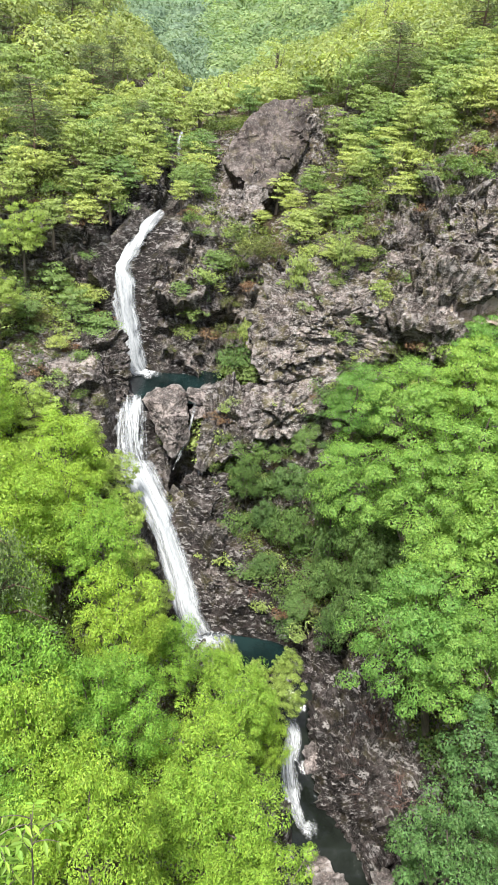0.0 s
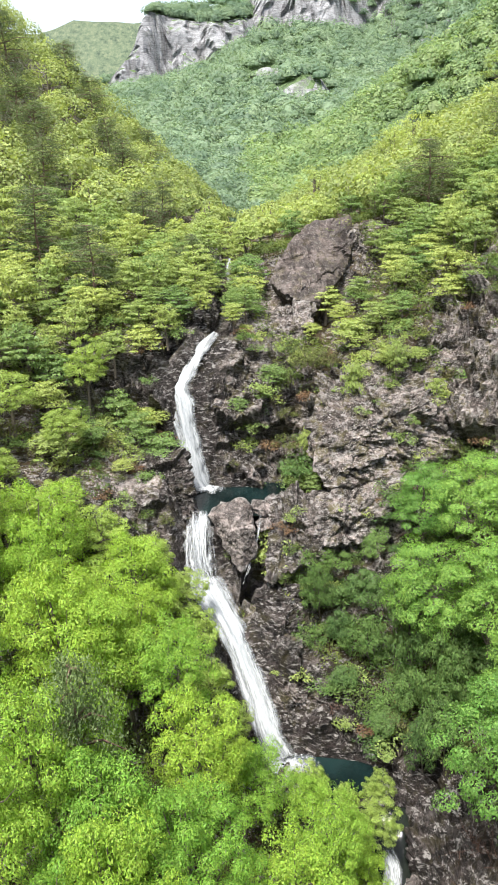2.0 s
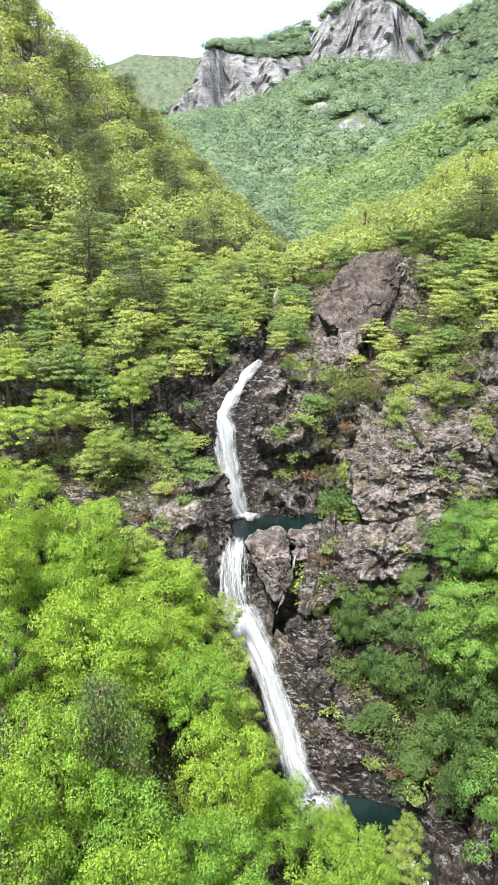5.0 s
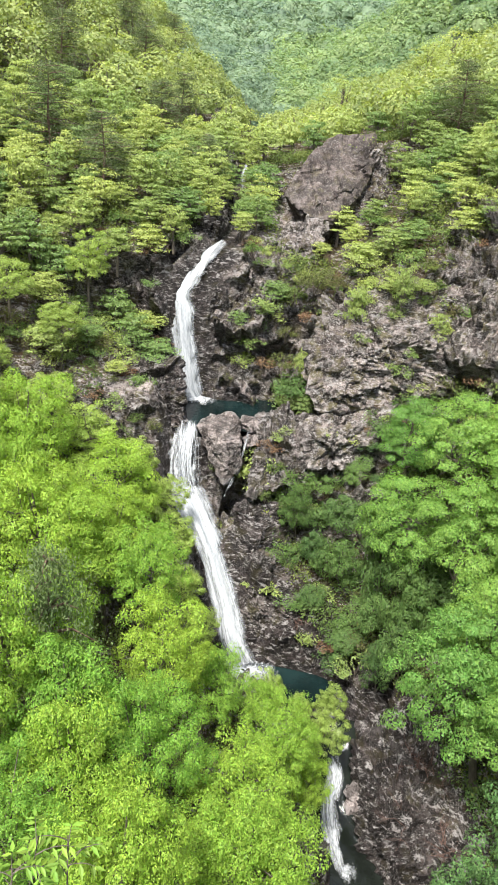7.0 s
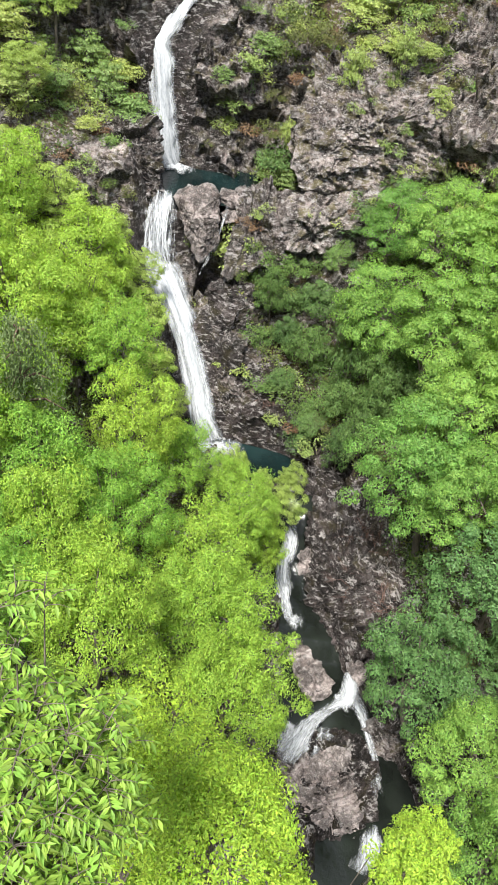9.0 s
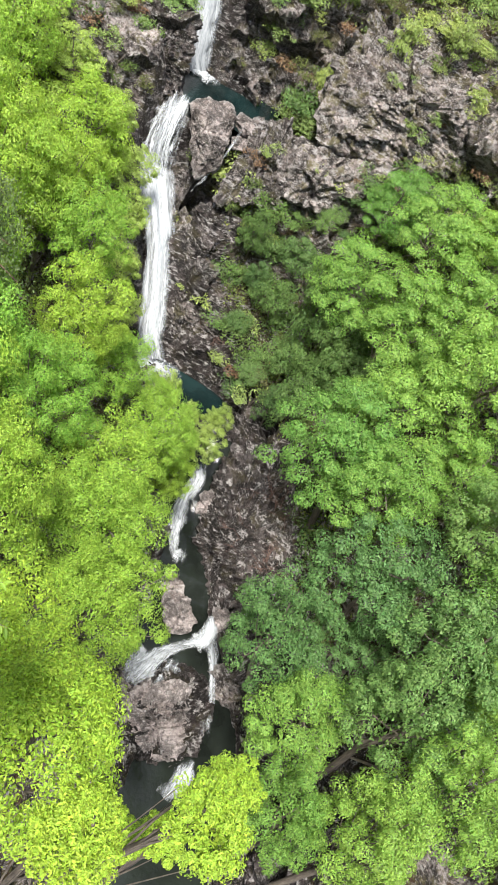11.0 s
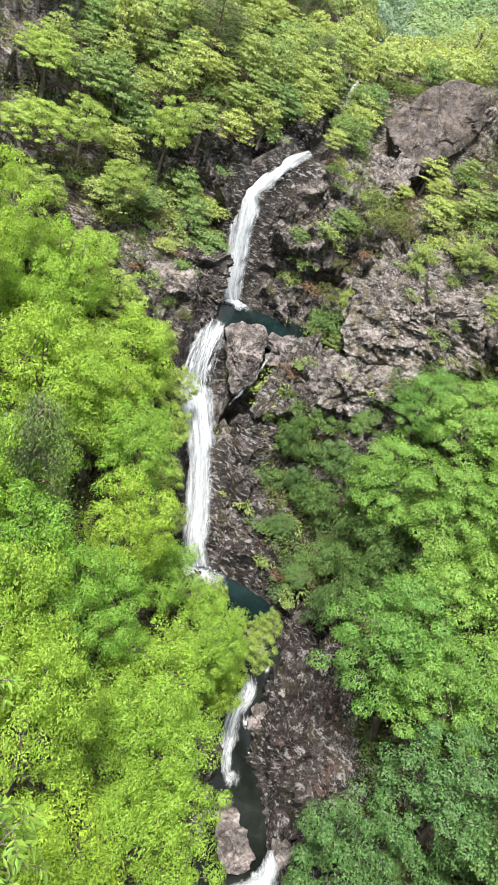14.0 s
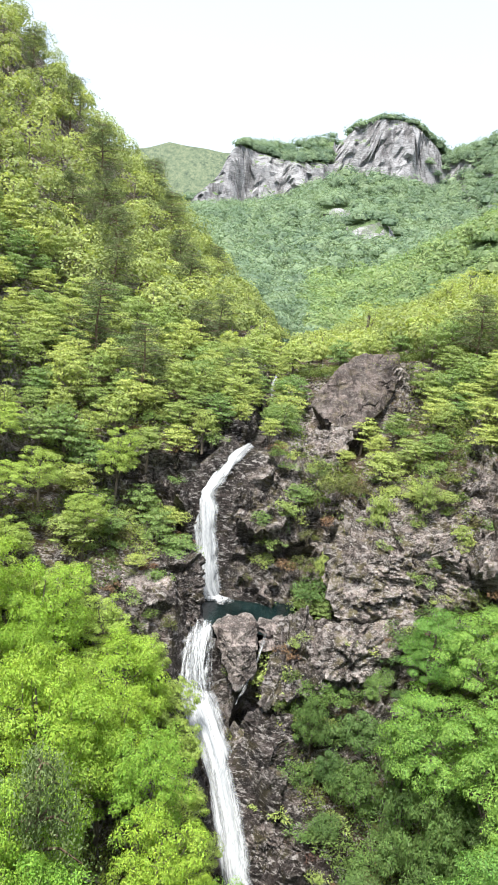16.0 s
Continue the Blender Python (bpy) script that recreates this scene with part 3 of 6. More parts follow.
def sheet(name, path, material, seed, lift=0.3, across=14, sub=9, swell=0.25, ragged=0.25):
    """A sheet of falling water along (x, y, z, half width) points: bulged, uneven and ragged at its edges."""
    path = np.array(path, float)
    s = np.concatenate([[0], np.cumsum(np.linalg.norm(np.diff(path[:, :3], axis=0), axis=1))])
    n = max(12, int(s[-1] * sub))
    u = np.linspace(0, s[-1], n)
    line = np.stack([np.interp(u, s, path[:, k]) for k in range(4)], 1)
    for _ in range(6):
        line[1:-1] = (line[:-2] + 2 * line[1:-1] + line[2:]) / 4
    tan = np.gradient(line[:, :3], axis=0)
    tan /= np.linalg.norm(tan, axis=1)[:, None]
    side = np.cross(tan, np.array([0, -0.35, 1.0]))
    side[:, 2] *= 0.3
    side /= np.linalg.norm(side, axis=1)[:, None]
    out = np.cross(side, tan)
    out *= np.sign(out[:, 2] - out[:, 1])[:, None]
    t = np.linspace(-1, 1, across)
    edge = 1 + ragged * np.stack([value_noise(np.stack([u * 1.7, u * 0 + k, u * 0], 1), seed + k) for k in (0, 1)], 1)
    verts, thick, uv = [], [], []
    for i in range(n):
        w = line[i, 3] * 1.32 * np.where(t < 0, edge[i, 0], edge[i, 1])
        at = line[i, :3] + side[i] * (t * w)[:, None]
        bulge = lift + swell * (1 - t * t) + 0.16 * value_noise(np.stack([t * w * 3.2, t * 0 + u[i] * 0.45, t * 0], 1), seed + 7)
        verts.append(at + out[i] * bulge[:, None])
        fade = np.clip(min(i, (n - 1 - i) * 0.45) / 5.0, 0, 1)
        thick.append(0.38 - 0.98 * np.abs(t) ** 1.9 - 0.35 * (1 - fade))
        uv.append(np.stack([t * w * 0.5, np.full_like(t, u[i] * 0.25)], 1))
    me = mesh_of(name, np.concatenate(verts), grid_faces(n, across), material, True)
    a = me.attributes.new("thick", "FLOAT", "POINT")
    a.data.foreach_set("value", np.concatenate(thick).astype(np.float32))
    uvs = np.concatenate(uv)
    layer = me.uv_layers.new(name="UVMap")
    idx = np.empty(len(me.loops), np.int32)
    me.loops.foreach_get("vertex_index", idx)
    layer.data.foreach_set("uv", uvs[idx].astype(np.float32).ravel())
    return me


def strands(path, n, seed, width=(0.16, 0.40), lift=(0.35, 0.6), reach=1.0, foam=None):
    """Separate strands that make up a fall, each along its own stretch of the way and across its breadth."""
    pick = np.random.RandomState(seed)
    path = np.array(path, float)
    s = np.concatenate([[0], np.cumsum(np.linalg.norm(np.diff(path[:, :3], axis=0), axis=1))])
    out = []
    for k in range(n):
        a = 0 if pick.rand() < 0.4 else pick.uniform(0, 0.5) * s[-1]
        b = s[-1] if pick.rand() < 0.5 else min(s[-1], a + pick.uniform(0.3, 0.8) * s[-1])
        u = np.linspace(a, b, 9)
        line = np.stack([np.interp(u, s, path[:, c]) for c in range(4)], 1)
        f = pick.uniform(-0.85, 0.85) * reach
        g = f + pick.uniform(-0.25, 0.25)
        line[:, 0] += line[:, 3] * np.linspace(f, g, 9)
        line[:, 3] = pick.uniform(*width)
        out.append((line, foam or (FALL if pick.rand() < 0.6 else THIN_FALL), dict(lift=pick.uniform(*lift), swell=0.06, across=6, sub=5, ragged=0.4)))
    return out


def waterfall(label, strands):
    e = new("waterfall")
    for k, (path, mat, opt) in enumerate(strands):
        part("water_sheet", sheet("water_sheet", path, mat, 200 + 13 * k, **opt), e)
    return tagged(e, label, "waterfall")


upper = [(-2.88, 45.40, 21.31, 0.24), (-3.34, 45.00, 20.94, 0.34), (-3.92, 44.40, 20.07, 0.36), (-4.38, 43.90, 19.29, 0.42), (-4.97, 43.40, 18.44, 0.62), (-4.88, 43.00, 17.24, 0.64), (-4.73, 42.70, 15.93, 0.58), (-4.45, 42.30, 14.29, 0.58), (-4.24, 42.10, 13.09, 0.64), (-3.94, 41.90, 12.26, 0.85)]
waterfall("tall white waterfall that drops over dark wet rock into a pool", [(upper, FALL, dict(lift=0.30)), (upper, FALL, dict(lift=0.46, ragged=0.45))] + strands(upper, 8, 1, width=(0.08, 0.22), lift=(0.2, 0.45), reach=1.2))
lower = [(-3.85, 37.40, 12.97, 0.60), (-3.84, 36.90, 12.65, 0.70), (-3.85, 36.20, 11.94, 0.82), (-3.81, 35.70, 10.81, 0.95), (-3.66, 35.20, 9.96, 1.05), (-2.97, 34.30, 9.13, 0.85), (-2.29, 33.40, 8.33, 0.66), (-1.60, 32.50, 7.10, 0.56), (-1.12, 31.80, 6.02, 0.54), (-0.64, 31.00, 4.85, 0.54), (-0.23, 30.30, 3.79, 0.60), (0.19, 29.90, 3.17, 0.72)]
waterfall("white cascade that slides down dark rock into the lower pool", [(lower[:6], THIN_FALL, {}), (lower[:5], THIN_FALL, dict(lift=0.4)), (lower[4:], FALL, dict(lift=0.45))] + strands(lower, 8, 2, width=(0.08, 0.20), foam=THIN_FALL) + strands(lower[4:], 9, 3, width=(0.08, 0.22), reach=1.35))
trickle = [(-0.40, 37.40, 13.26, 0.08), (-0.57, 36.90, 12.43, 0.09), (-0.81, 36.20, 11.54, 0.10), (-1.07, 35.60, 10.77, 0.10), (-1.50, 34.90, 10.06, 0.10)]
waterfall("thin trickle of water in a rock cleft", strands(trickle, 5, 4, width=(0.04, 0.09), lift=(0.1, 0.2), foam=THIN_FALL))
waterfall("small distant cascade between wooded banks", [
    ([(-2.7, 64.2, 24.0, 0.2), (-2.8, 63.2, 23.4, 0.24), (-2.8, 62.3, 22.4, 0.28)], FALL, {}),
])


def froth(label, cx, cy, z, r, seed, dense=0.6):
    """Churned white water that thins out over a pool."""
    a, rings = np.linspace(0, 2 * np.pi, 40, endpoint=False), np.linspace(0.05, 1, 9)
    rim = 1 + 0.35 * value_noise(np.stack([np.cos(a) * 2, np.sin(a) * 2, a * 0], 1), seed)
    A, Rg = np.meshgrid(a, rings)
    x, y = cx + np.cos(A) * Rg * r[0] * rim[None], cy + np.sin(A) * Rg * r[1] * rim[None]
    q = np.stack([x.ravel(), y.ravel(), x.ravel() * 0], 1)
    q[:, 2] = z + 0.10 * (1 - Rg.ravel()) + 0.09 * value_noise(q * 4.0, seed + 1) * (1 - Rg.ravel())
    f = [(i * 40 + k, i * 40 + (k + 1) % 40, (i + 1) * 40 + (k + 1) % 40, (i + 1) * 40 + k) for i in range(8) for k in range(40)]
    me = mesh_of("froth", q, np.array(f), RAPID, True)
    t = me.attributes.new("thick", "FLOAT", "POINT")
    t.data.foreach_set("value", (dense - 0.75 * Rg.ravel()).astype(np.float32))
    layer = me.uv_layers.new(name="UVMap")
    idx = np.empty(len(me.loops), np.int32)
    me.loops.foreach_get("vertex_index", idx)
    layer.data.foreach_set("uv", (q[:, :2] * np.array([0.35, 0.5]))[idx].astype(np.float32).ravel())
    return tagged(new("froth", me), label, "water", kind="structure")


def pool(name, label, cx, cy, z, rx, ry, seed, material):
    """A level sheet of water with an uneven rim that runs in under the banks."""
    n, rings = 48, 7
    a = np.linspace(0, 2 * np.pi, n, endpoint=False)
    rim = 1 + 0.14 * value_noise(np.stack([np.cos(a) * 1.6, np.sin(a) * 1.6, a * 0 + seed], 1), seed)
    verts, faces = [(cx, cy, z)], []
    for r in range(1, rings + 1):
        for k in range(n):
            verts.append((cx + np.cos(a[k]) * rx * rim[k] * r / rings, cy + np.sin(a[k]) * ry * rim[k] * r / rings, z))
    for k in range(n):
        faces.append((0, 1 + k, 1 + (k + 1) % n, 1 + (k + 1) % n))
    for r in range(rings - 1):
        for k in range(n):
            i, j = 1 + r * n + k, 1 + r * n + (k + 1) % n
            faces.append((i, i + n, j + n, j))
    me = bpy.data.meshes.new(name)
    me.from_pydata(verts, [], [f[:3] if f[2] == f[3] else f for f in faces])
    me.materials.append(material)
    return tagged(new(name, me), label, "water", kind="structure")


pool("water", "dark teal pool at the foot of the cascade", 2.1, 29.2, 3.2, 3.3, 2.3, 3, POOL)
pool("water", "dark pool behind the wedged boulder", -1.8, 40.2, 12.95, 3.3, 3.0, 5, POOL)

# the stream below the lower pool, falling in little steps
sy = np.arange(2.0, 26.4, 0.16)
t = np.linspace(-1, 1, 13)
step_z = bed_z(sy) + 0.34
verts, uv = [], []
for k in range(len(sy)):
    w = bed_w(sy[k]) * 0.95 + 0.25
    x = bed_x(sy[k]) + t * w
    z = step_z[k] + 0.07 * value_noise(np.stack([x * 2.0, x * 0 + sy[k] * 1.2, x * 0], 1), 33)
    verts.append(np.stack([x, np.full_like(x, sy[k]), z], 1))
stream = tagged(new("water", mesh_of("water", np.concatenate(verts), grid_faces(len(sy), 13), STREAM, True)), "dark rippled stream between rock banks", "water", kind="structure")
rapid_1 = [(4.45, 24.29, 3.30, 0.22), (4.68, 23.62, 2.95, 0.30), (4.47, 22.56, 2.50, 0.32), (4.47, 21.58, 2.05, 0.32), (4.75, 20.75, 1.70, 0.26), (4.98, 20.14, 1.50, 0.22)]
rapid_2 = [(7.42, 17.78, 1.50, 0.19), (7.60, 17.19, 1.25, 0.31), (7.41, 16.58, 1.05, 0.29), (6.73, 16.21, 0.92, 0.22), (6.10, 15.81, 0.85, 0.26), (5.63, 15.21, 0.75, 0.38), (5.22, 14.55, 0.66, 0.51), (4.81, 13.94, 0.60, 0.51)]
rapid_3 = [(7.71, 16.86, 1.10, 0.22), (8.16, 16.01, 0.88, 0.20), (8.37, 15.05, 0.70, 0.16), (8.54, 14.35, 0.60, 0.20)]
rapid_4 = [(8.54, 12.01, 0.20, 0.22), (8.39, 11.47, 0.02, 0.40), (8.16, 10.89, -0.12, 0.55), (7.92, 10.35, -0.22, 0.50)]
LOW = dict(lift=0.06, swell=0.10, sub=12, ragged=0.5)
NARROW = dict(width=(0.10, 0.24), lift=(0.05, 0.14), foam=RAPID, reach=1.3)
waterfall("white rapids in the narrow stream", [(rapid_1, RAPID, LOW), (rapid_1[1:], RAPID, dict(LOW, lift=0.12))] + strands(rapid_1, 5, 5, **NARROW))
waterfall("white rapids that pour round a boulder", [(rapid_2[:4], FALL, LOW), (rapid_2[3:6], RAPID, LOW), (rapid_2[4:], RAPID, LOW), (rapid_2[5:], RAPID, dict(LOW, lift=0.12)), (rapid_3, RAPID, LOW)] + strands(rapid_2, 5, 6, **NARROW) + strands(rapid_3, 3, 7, **NARROW))
waterfall("white rapids at the foot of a rock slab", [(rapid_4, RAPID, LOW), (rapid_4[1:], RAPID, dict(LOW, lift=0.1))])
froth("white froth below the pale boulder", 5.46, 14.91, 0.62, (1.0, 0.75), 64, 0.75)
froth("white froth where the stream turns round the pale boulder", 7.49, 16.90, 0.98, (0.50, 0.55), 65, 0.7)
froth("thin froth drifting over the stream", 6.59, 15.31, 0.66, (0.9, 0.6), 66, 0.28)
froth("thin froth along the stream's far edge", 8.74, 13.60, 0.50, (0.5, 0.8), 67, 0.22)
froth("white froth at the foot of the rapids", 5.11, 20.16, 1.50, (0.5, 0.6), 68, 0.4)
froth("white froth where the cascade enters the pool", 0.3, 29.3, 3.25, (1.7, 1.2), 61)
froth("white froth at the foot of the tall waterfall", -3.75, 41.40, 13.0, (1.2, 0.8), 62)
froth("white froth where the cascade strikes a ledge", -4.0, 34.9, 10.45, (1.3, 0.7), 63)

# ---- boulders ----


def stone(name, centre, size, seed, label, taper=0.0, lean=(0, 0, 0), level=4, planes=16, material=None, cuts=()):
    """A split block: a ball cut by random planes, worn at the edges, with a fractured skin."""
    rng = np.random.RandomState(seed)
    bm = bmesh.new()
    bmesh.ops.create_icosphere(bm, subdivisions=level, radius=1)
    v = np.array([x.co[:] for x in bm.verts])
    n = rng.normal(size=(planes, 3))
    n /= np.linalg.norm(n, axis=1)[:, None]
    d = rng.uniform(0.62, 0.95, planes)
    if cuts:
        n = np.array([q[:3] for q in cuts], float)
        n /= np.linalg.norm(n, axis=1)[:, None]
        d = np.array([q[3] for q in cuts], float)
    c = np.maximum(v @ n.T, 1e-3)
    r = np.min(np.where(v @ n.T > 0.05, d / c, 9), axis=1)
    r = np.minimum(r, 1.15)
    v = v * r[:, None]
    if taper:
        k = 1 - taper * np.clip(-v[:, 2], 0, 1) ** 1.1
        v[:, 0] *= k
        v[:, 1] *= k
        v[:, 0] += 0.28 * np.clip(-v[:, 2], 0, 1)
    v = v * np.array(size)
    unit = v / np.linalg.norm(v, axis=1)[:, None]
    w = v + np.array(centre)
    v = v + unit * (facets(w * np.array([1, 1, 1.5]), 0.5 * max(size) ** 0.5, seed, 0.3) * 0.13 + fbm(w * 1.8, 4, seed) * 0.045 * max(size))[:, None]
    for x, co in zip(bm.verts, v):
        x.co = co
    me = bpy.data.meshes.new(name)
    bm.to_mesh(me)
    bm.free()
    me.materials.append(material or BOULDER)
    ob = new(name, me)
    ob.matrix_basis = pose(*centre, *lean)
    return tagged(ob, label, "boulder")




def crag(name, label, category, corners, seed, level=5, bed=0.5, step=0.16, rough=1.0, material=None, wet=0.0, kind="", grain=(0.12, -0.2, 1.0), bare=0.55):
    """A block of broken rock between the corners given: flat faces, beds that overhang one another in uneven ledges, fractured skin."""
    bm = bmesh.new()
    for c in corners:
        bm.verts.new(c)
    bmesh.ops.convex_hull(bm, input=bm.verts)
    centre = np.mean(np.array(corners, float), axis=0)
    n = np.array([f.normal[:] for f in bm.faces])
    d = np.array([(np.array(f.calc_center_median()[:]) - centre) @ np.array(f.normal[:]) for f in bm.faces])
    n, d = n * np.sign(d)[:, None], np.abs(d)
    bm.free()
    bm = bmesh.new()
    bmesh.ops.create_icosphere(bm, subdivisions=level, radius=1)
    v = np.array([x.co[:] for x in bm.verts])
    # directions spread by the block's proportions
    size = np.ptp(np.array(corners, float), axis=0)
    v = v * size
    v /= np.linalg.norm(v, axis=1)[:, None]
    along_n = v @ n.T
    reach = np.where(along_n > 1e-3, d / np.maximum(along_n, 1e-3), 99)
    p = v * np.min(reach, axis=1)[:, None]
    w = p + centre
    unit = n[np.argmin(reach, axis=1)] * 0.6 + v * 0.4
    bend = np.stack([fbm(w * 0.45, 3, seed + k) for k in range(3)], 1) * 1.1
    lie = (w + bend * min(0.3, bed * 0.5)) @ np.array(grain, float) / bed
    out = 0
    for fine, share in ((1.0, 1.0), (2.7, 0.45)):
        # each bed leans out towards its upper edge, by its own measure, and is broken off along its length
        k = np.floor(lie * fine).astype(np.int64)
        run = np.floor((w[:, 0] + bend[:, 0]) * fine / (bed * 3.2) + hashed(k, k, k, seed) * 5).astype(np.int64)
        stand_out = hashed(k, run, k * 0, seed + 2)
        out = out + share * step * ((lie * fine - k) * (0.5 + stand_out) + (stand_out - 0.5) * 1.6 - 0.5)
    out = out + rough * (facets(w + bend, 2.3, seed, 0.4) * 0.30 + facets(w * np.array([1, 1, 1.6]) + bend, 0.9, seed + 1, 0.4) * 0.26 + facets(w * np.array([1, 1, 1.7]), 0.36, seed + 3, 0.5) * 0.26 + fbm(w * 3.0, 3, seed) * 0.06)
    p = p + unit * out[:, None]
    for x, co in zip(bm.verts, p):
        x.co = co
    me = bpy.data.meshes.new(name)
    bm.to_mesh(me)
    bm.free()
    for key, value in (("wet", wet), ("naked", bare)):
        a = me.attributes.new(key, "FLOAT", "POINT")
        a.data.foreach_set("value", np.full(len(p), value, np.float32))
    me.materials.append(material or BOULDER)
    ob = new(name, me)
    ob.matrix_basis = pose(*centre)
    return tagged(ob, label, category, kind=kind)


crag("boulder", "huge grey wedge-shaped boulder jammed in the waterfall's gap", "boulder",
     [(-3.32, 36.20, 13.60), (-3.13, 36.60, 13.77), (-2.46, 37.10, 14.08), (-1.42, 37.40, 13.95), (-1.00, 36.90, 13.63), (-0.68, 36.40, 12.54), (-0.96, 35.70, 11.32), (-1.48, 35.10, 10.51), (-1.82, 35.10, 10.97), (-2.46, 35.40, 12.35), (-1.69, 35.50, 13.60), (-2.6, 37.8, 13.3), (-1.2, 37.8, 13.2), (-1.7, 37.6, 11.4)],
     4, bed=0.5, step=0.03, rough=0.42, grain=(0.75, 0.1, 0.8))
crag("rock_face", "smooth grey brown rock slab above the waterfall", "rock face",
     [(3.88, 55.50, 27.51), (6.46, 56.50, 27.91), (6.75, 55.50, 25.97), (5.73, 53.50, 24.06), (3.83, 50.80, 22.45), (2.10, 50.20, 22.76), (1.01, 52.40, 24.73), (0.53, 52.00, 23.83), (2.22, 54.50, 26.72), (2.53, 52.00, 24.53), (6.8, 60, 27), (1.5, 59, 24), (3.6, 55, 18.5)],
     31, level=6, bed=1.1, step=0.07, rough=0.28, material=SLAB, kind="structure", grain=(0.9, -0.3, 0.55), bare=1.0)
crag("rock_face", "pale angular rock step below the slab", "rock face",
     [(0.70, 50.00, 21.97), (2.11, 50.50, 22.72), (3.46, 50.50, 22.28), (2.82, 48.60, 20.76), (1.89, 47.40, 19.68), (1.09, 47.60, 19.75), (-0.11, 48.50, 20.91), (1.32, 48.00, 21.11), (4, 54, 22), (0.6, 53, 21), (2, 51, 17)],
     33, level=5, bed=0.6, step=0.16, rough=0.8, material=ROCK, kind="structure", grain=(0.5, -0.3, 0.9), bare=1.0)
crag("rock_face", "dark bedded rock band beside the lip of the waterfall", "rock face",
     [(-2.81, 46.50, 21.06), (-1.56, 47.50, 21.50), (0.19, 48.50, 21.64), (0.41, 47.00, 20.18), (-0.30, 46.00, 19.63), (-2.20, 45.00, 20.05), (-2.93, 44.60, 19.73), (-2.61, 45.60, 20.57), (2, 51, 20), (-1.6, 50, 19), (0, 48, 15)],
     35, level=5, bed=0.42, step=0.15, rough=0.9, material=ROCK, kind="structure", bare=0.4)
crag("rock_face", "pinkish rock knob beside the tall waterfall", "rock face",
     [(-3.48, 44.60, 19.17), (-2.59, 44.80, 19.44), (-2.19, 44.40, 18.99), (-2.45, 43.40, 17.67), (-3.00, 43.00, 17.22), (-3.84, 42.80, 16.68), (-3.85, 43.60, 18.02), (-0.4, 47, 17), (-2.4, 47, 17), (-1.4, 45, 13)],
     36, level=5, bed=0.5, step=0.10, rough=0.7, material=ROCK, kind="structure", grain=(0.8, -0.2, 0.7), bare=1.0)
crag("rock_face", "dark wet bedded wall behind the plunge pool", "rock face",
     [(-4.21, 43.60, 16.94), (-2.94, 43.70, 16.84), (-2.19, 43.70, 15.83), (-1.44, 43.90, 14.73), (-0.07, 43.90, 12.97), (0.05, 43.20, 12.73), (-2.13, 43.00, 12.76), (-3.97, 43.00, 12.75), (-4.18, 43.20, 14.74), (-2.54, 42.90, 13.89), (0.5, 47, 14), (-3, 47, 15), (-1.5, 45.5, 11)],
     38, level=6, bed=0.30, step=0.12, rough=0.8, material=ROCK, wet=0.45, kind="structure", bare=1.0)
crag("rock_face", "bedded pinkish grey rock buttress with dark cracks and moss", "rock face",
     [(2.75, 40.00, 17.38), (3.96, 41.60, 19.11), (5.27, 42.20, 19.82), (8.44, 43.40, 21.26), (11.51, 43.00, 20.96), (12.07, 41.00, 18.26), (11.11, 39.40, 15.72), (7.44, 38.40, 15.04), (5.57, 37.90, 14.74), (3.11, 37.20, 14.28), (2.56, 37.80, 15.58), (2.58, 38.80, 16.85), (6.13, 38.70, 17.83), (10, 47, 18), (3.5, 46.5, 16), (6, 44, 12)],
     37, level=6, bed=0.6, step=0.13, rough=1.1, material=ROCK, kind="structure", grain=(0.42, -0.25, 1.0), bare=0.5)
crag("rock_face", "pale grey rock step under the buttress", "rock face",
     [(2.91, 37.30, 13.95), (5.60, 37.50, 14.24), (7.44, 38.00, 14.74), (7.21, 37.20, 13.58), (4.57, 35.90, 11.74), (2.88, 35.80, 11.80), (2.34, 36.50, 13.28), (4.38, 36.50, 13.64), (6, 41.5, 13), (3, 41.5, 12.5), (4, 39, 9)],
     39, level=5, bed=0.45, step=0.12, rough=0.9, material=ROCK, kind="structure", grain=(-0.5, -0.2, 0.9), bare=1.0)
crag("rock_face", "dark mossy rock shoulder beside the wedged boulder", "rock face",
     [(0.14, 38.40, 13.50), (1.37, 38.90, 13.73), (3.12, 38.60, 13.88), (3.51, 36.40, 12.36), (2.75, 35.20, 11.23), (1.18, 34.70, 10.92), (-0.12, 34.60, 10.76), (-0.21, 35.80, 12.06), (-0.18, 36.80, 13.00), (1.01, 36.00, 12.79), (3.4, 41.5, 10), (0.6, 41, 9.5), (1.5, 38.5, 7.5)],
     43, level=6, bed=0.55, step=0.12, rough=0.9, material=ROCK, kind="structure", grain=(0.7, -0.1, 0.7), wet=0.5, bare=0.9)
crag("rock_face", "smooth dark wet rock beside the cascade", "rock face",
     [(-0.85, 34.50, 9.86), (0.06, 35.00, 10.23), (1.51, 35.00, 9.96), (2.17, 33.60, 7.95), (0.99, 32.70, 7.56), (-0.38, 32.50, 7.54), (-0.92, 33.30, 8.69), (0.31, 33.20, 9.13), (3, 38, 8), (0.2, 37.5, 8), (1.4, 36, 5)],
     45, level=6, bed=0.5, step=0.07, rough=0.7, material=ROCK, kind="structure", wet=0.85, bare=1.0)
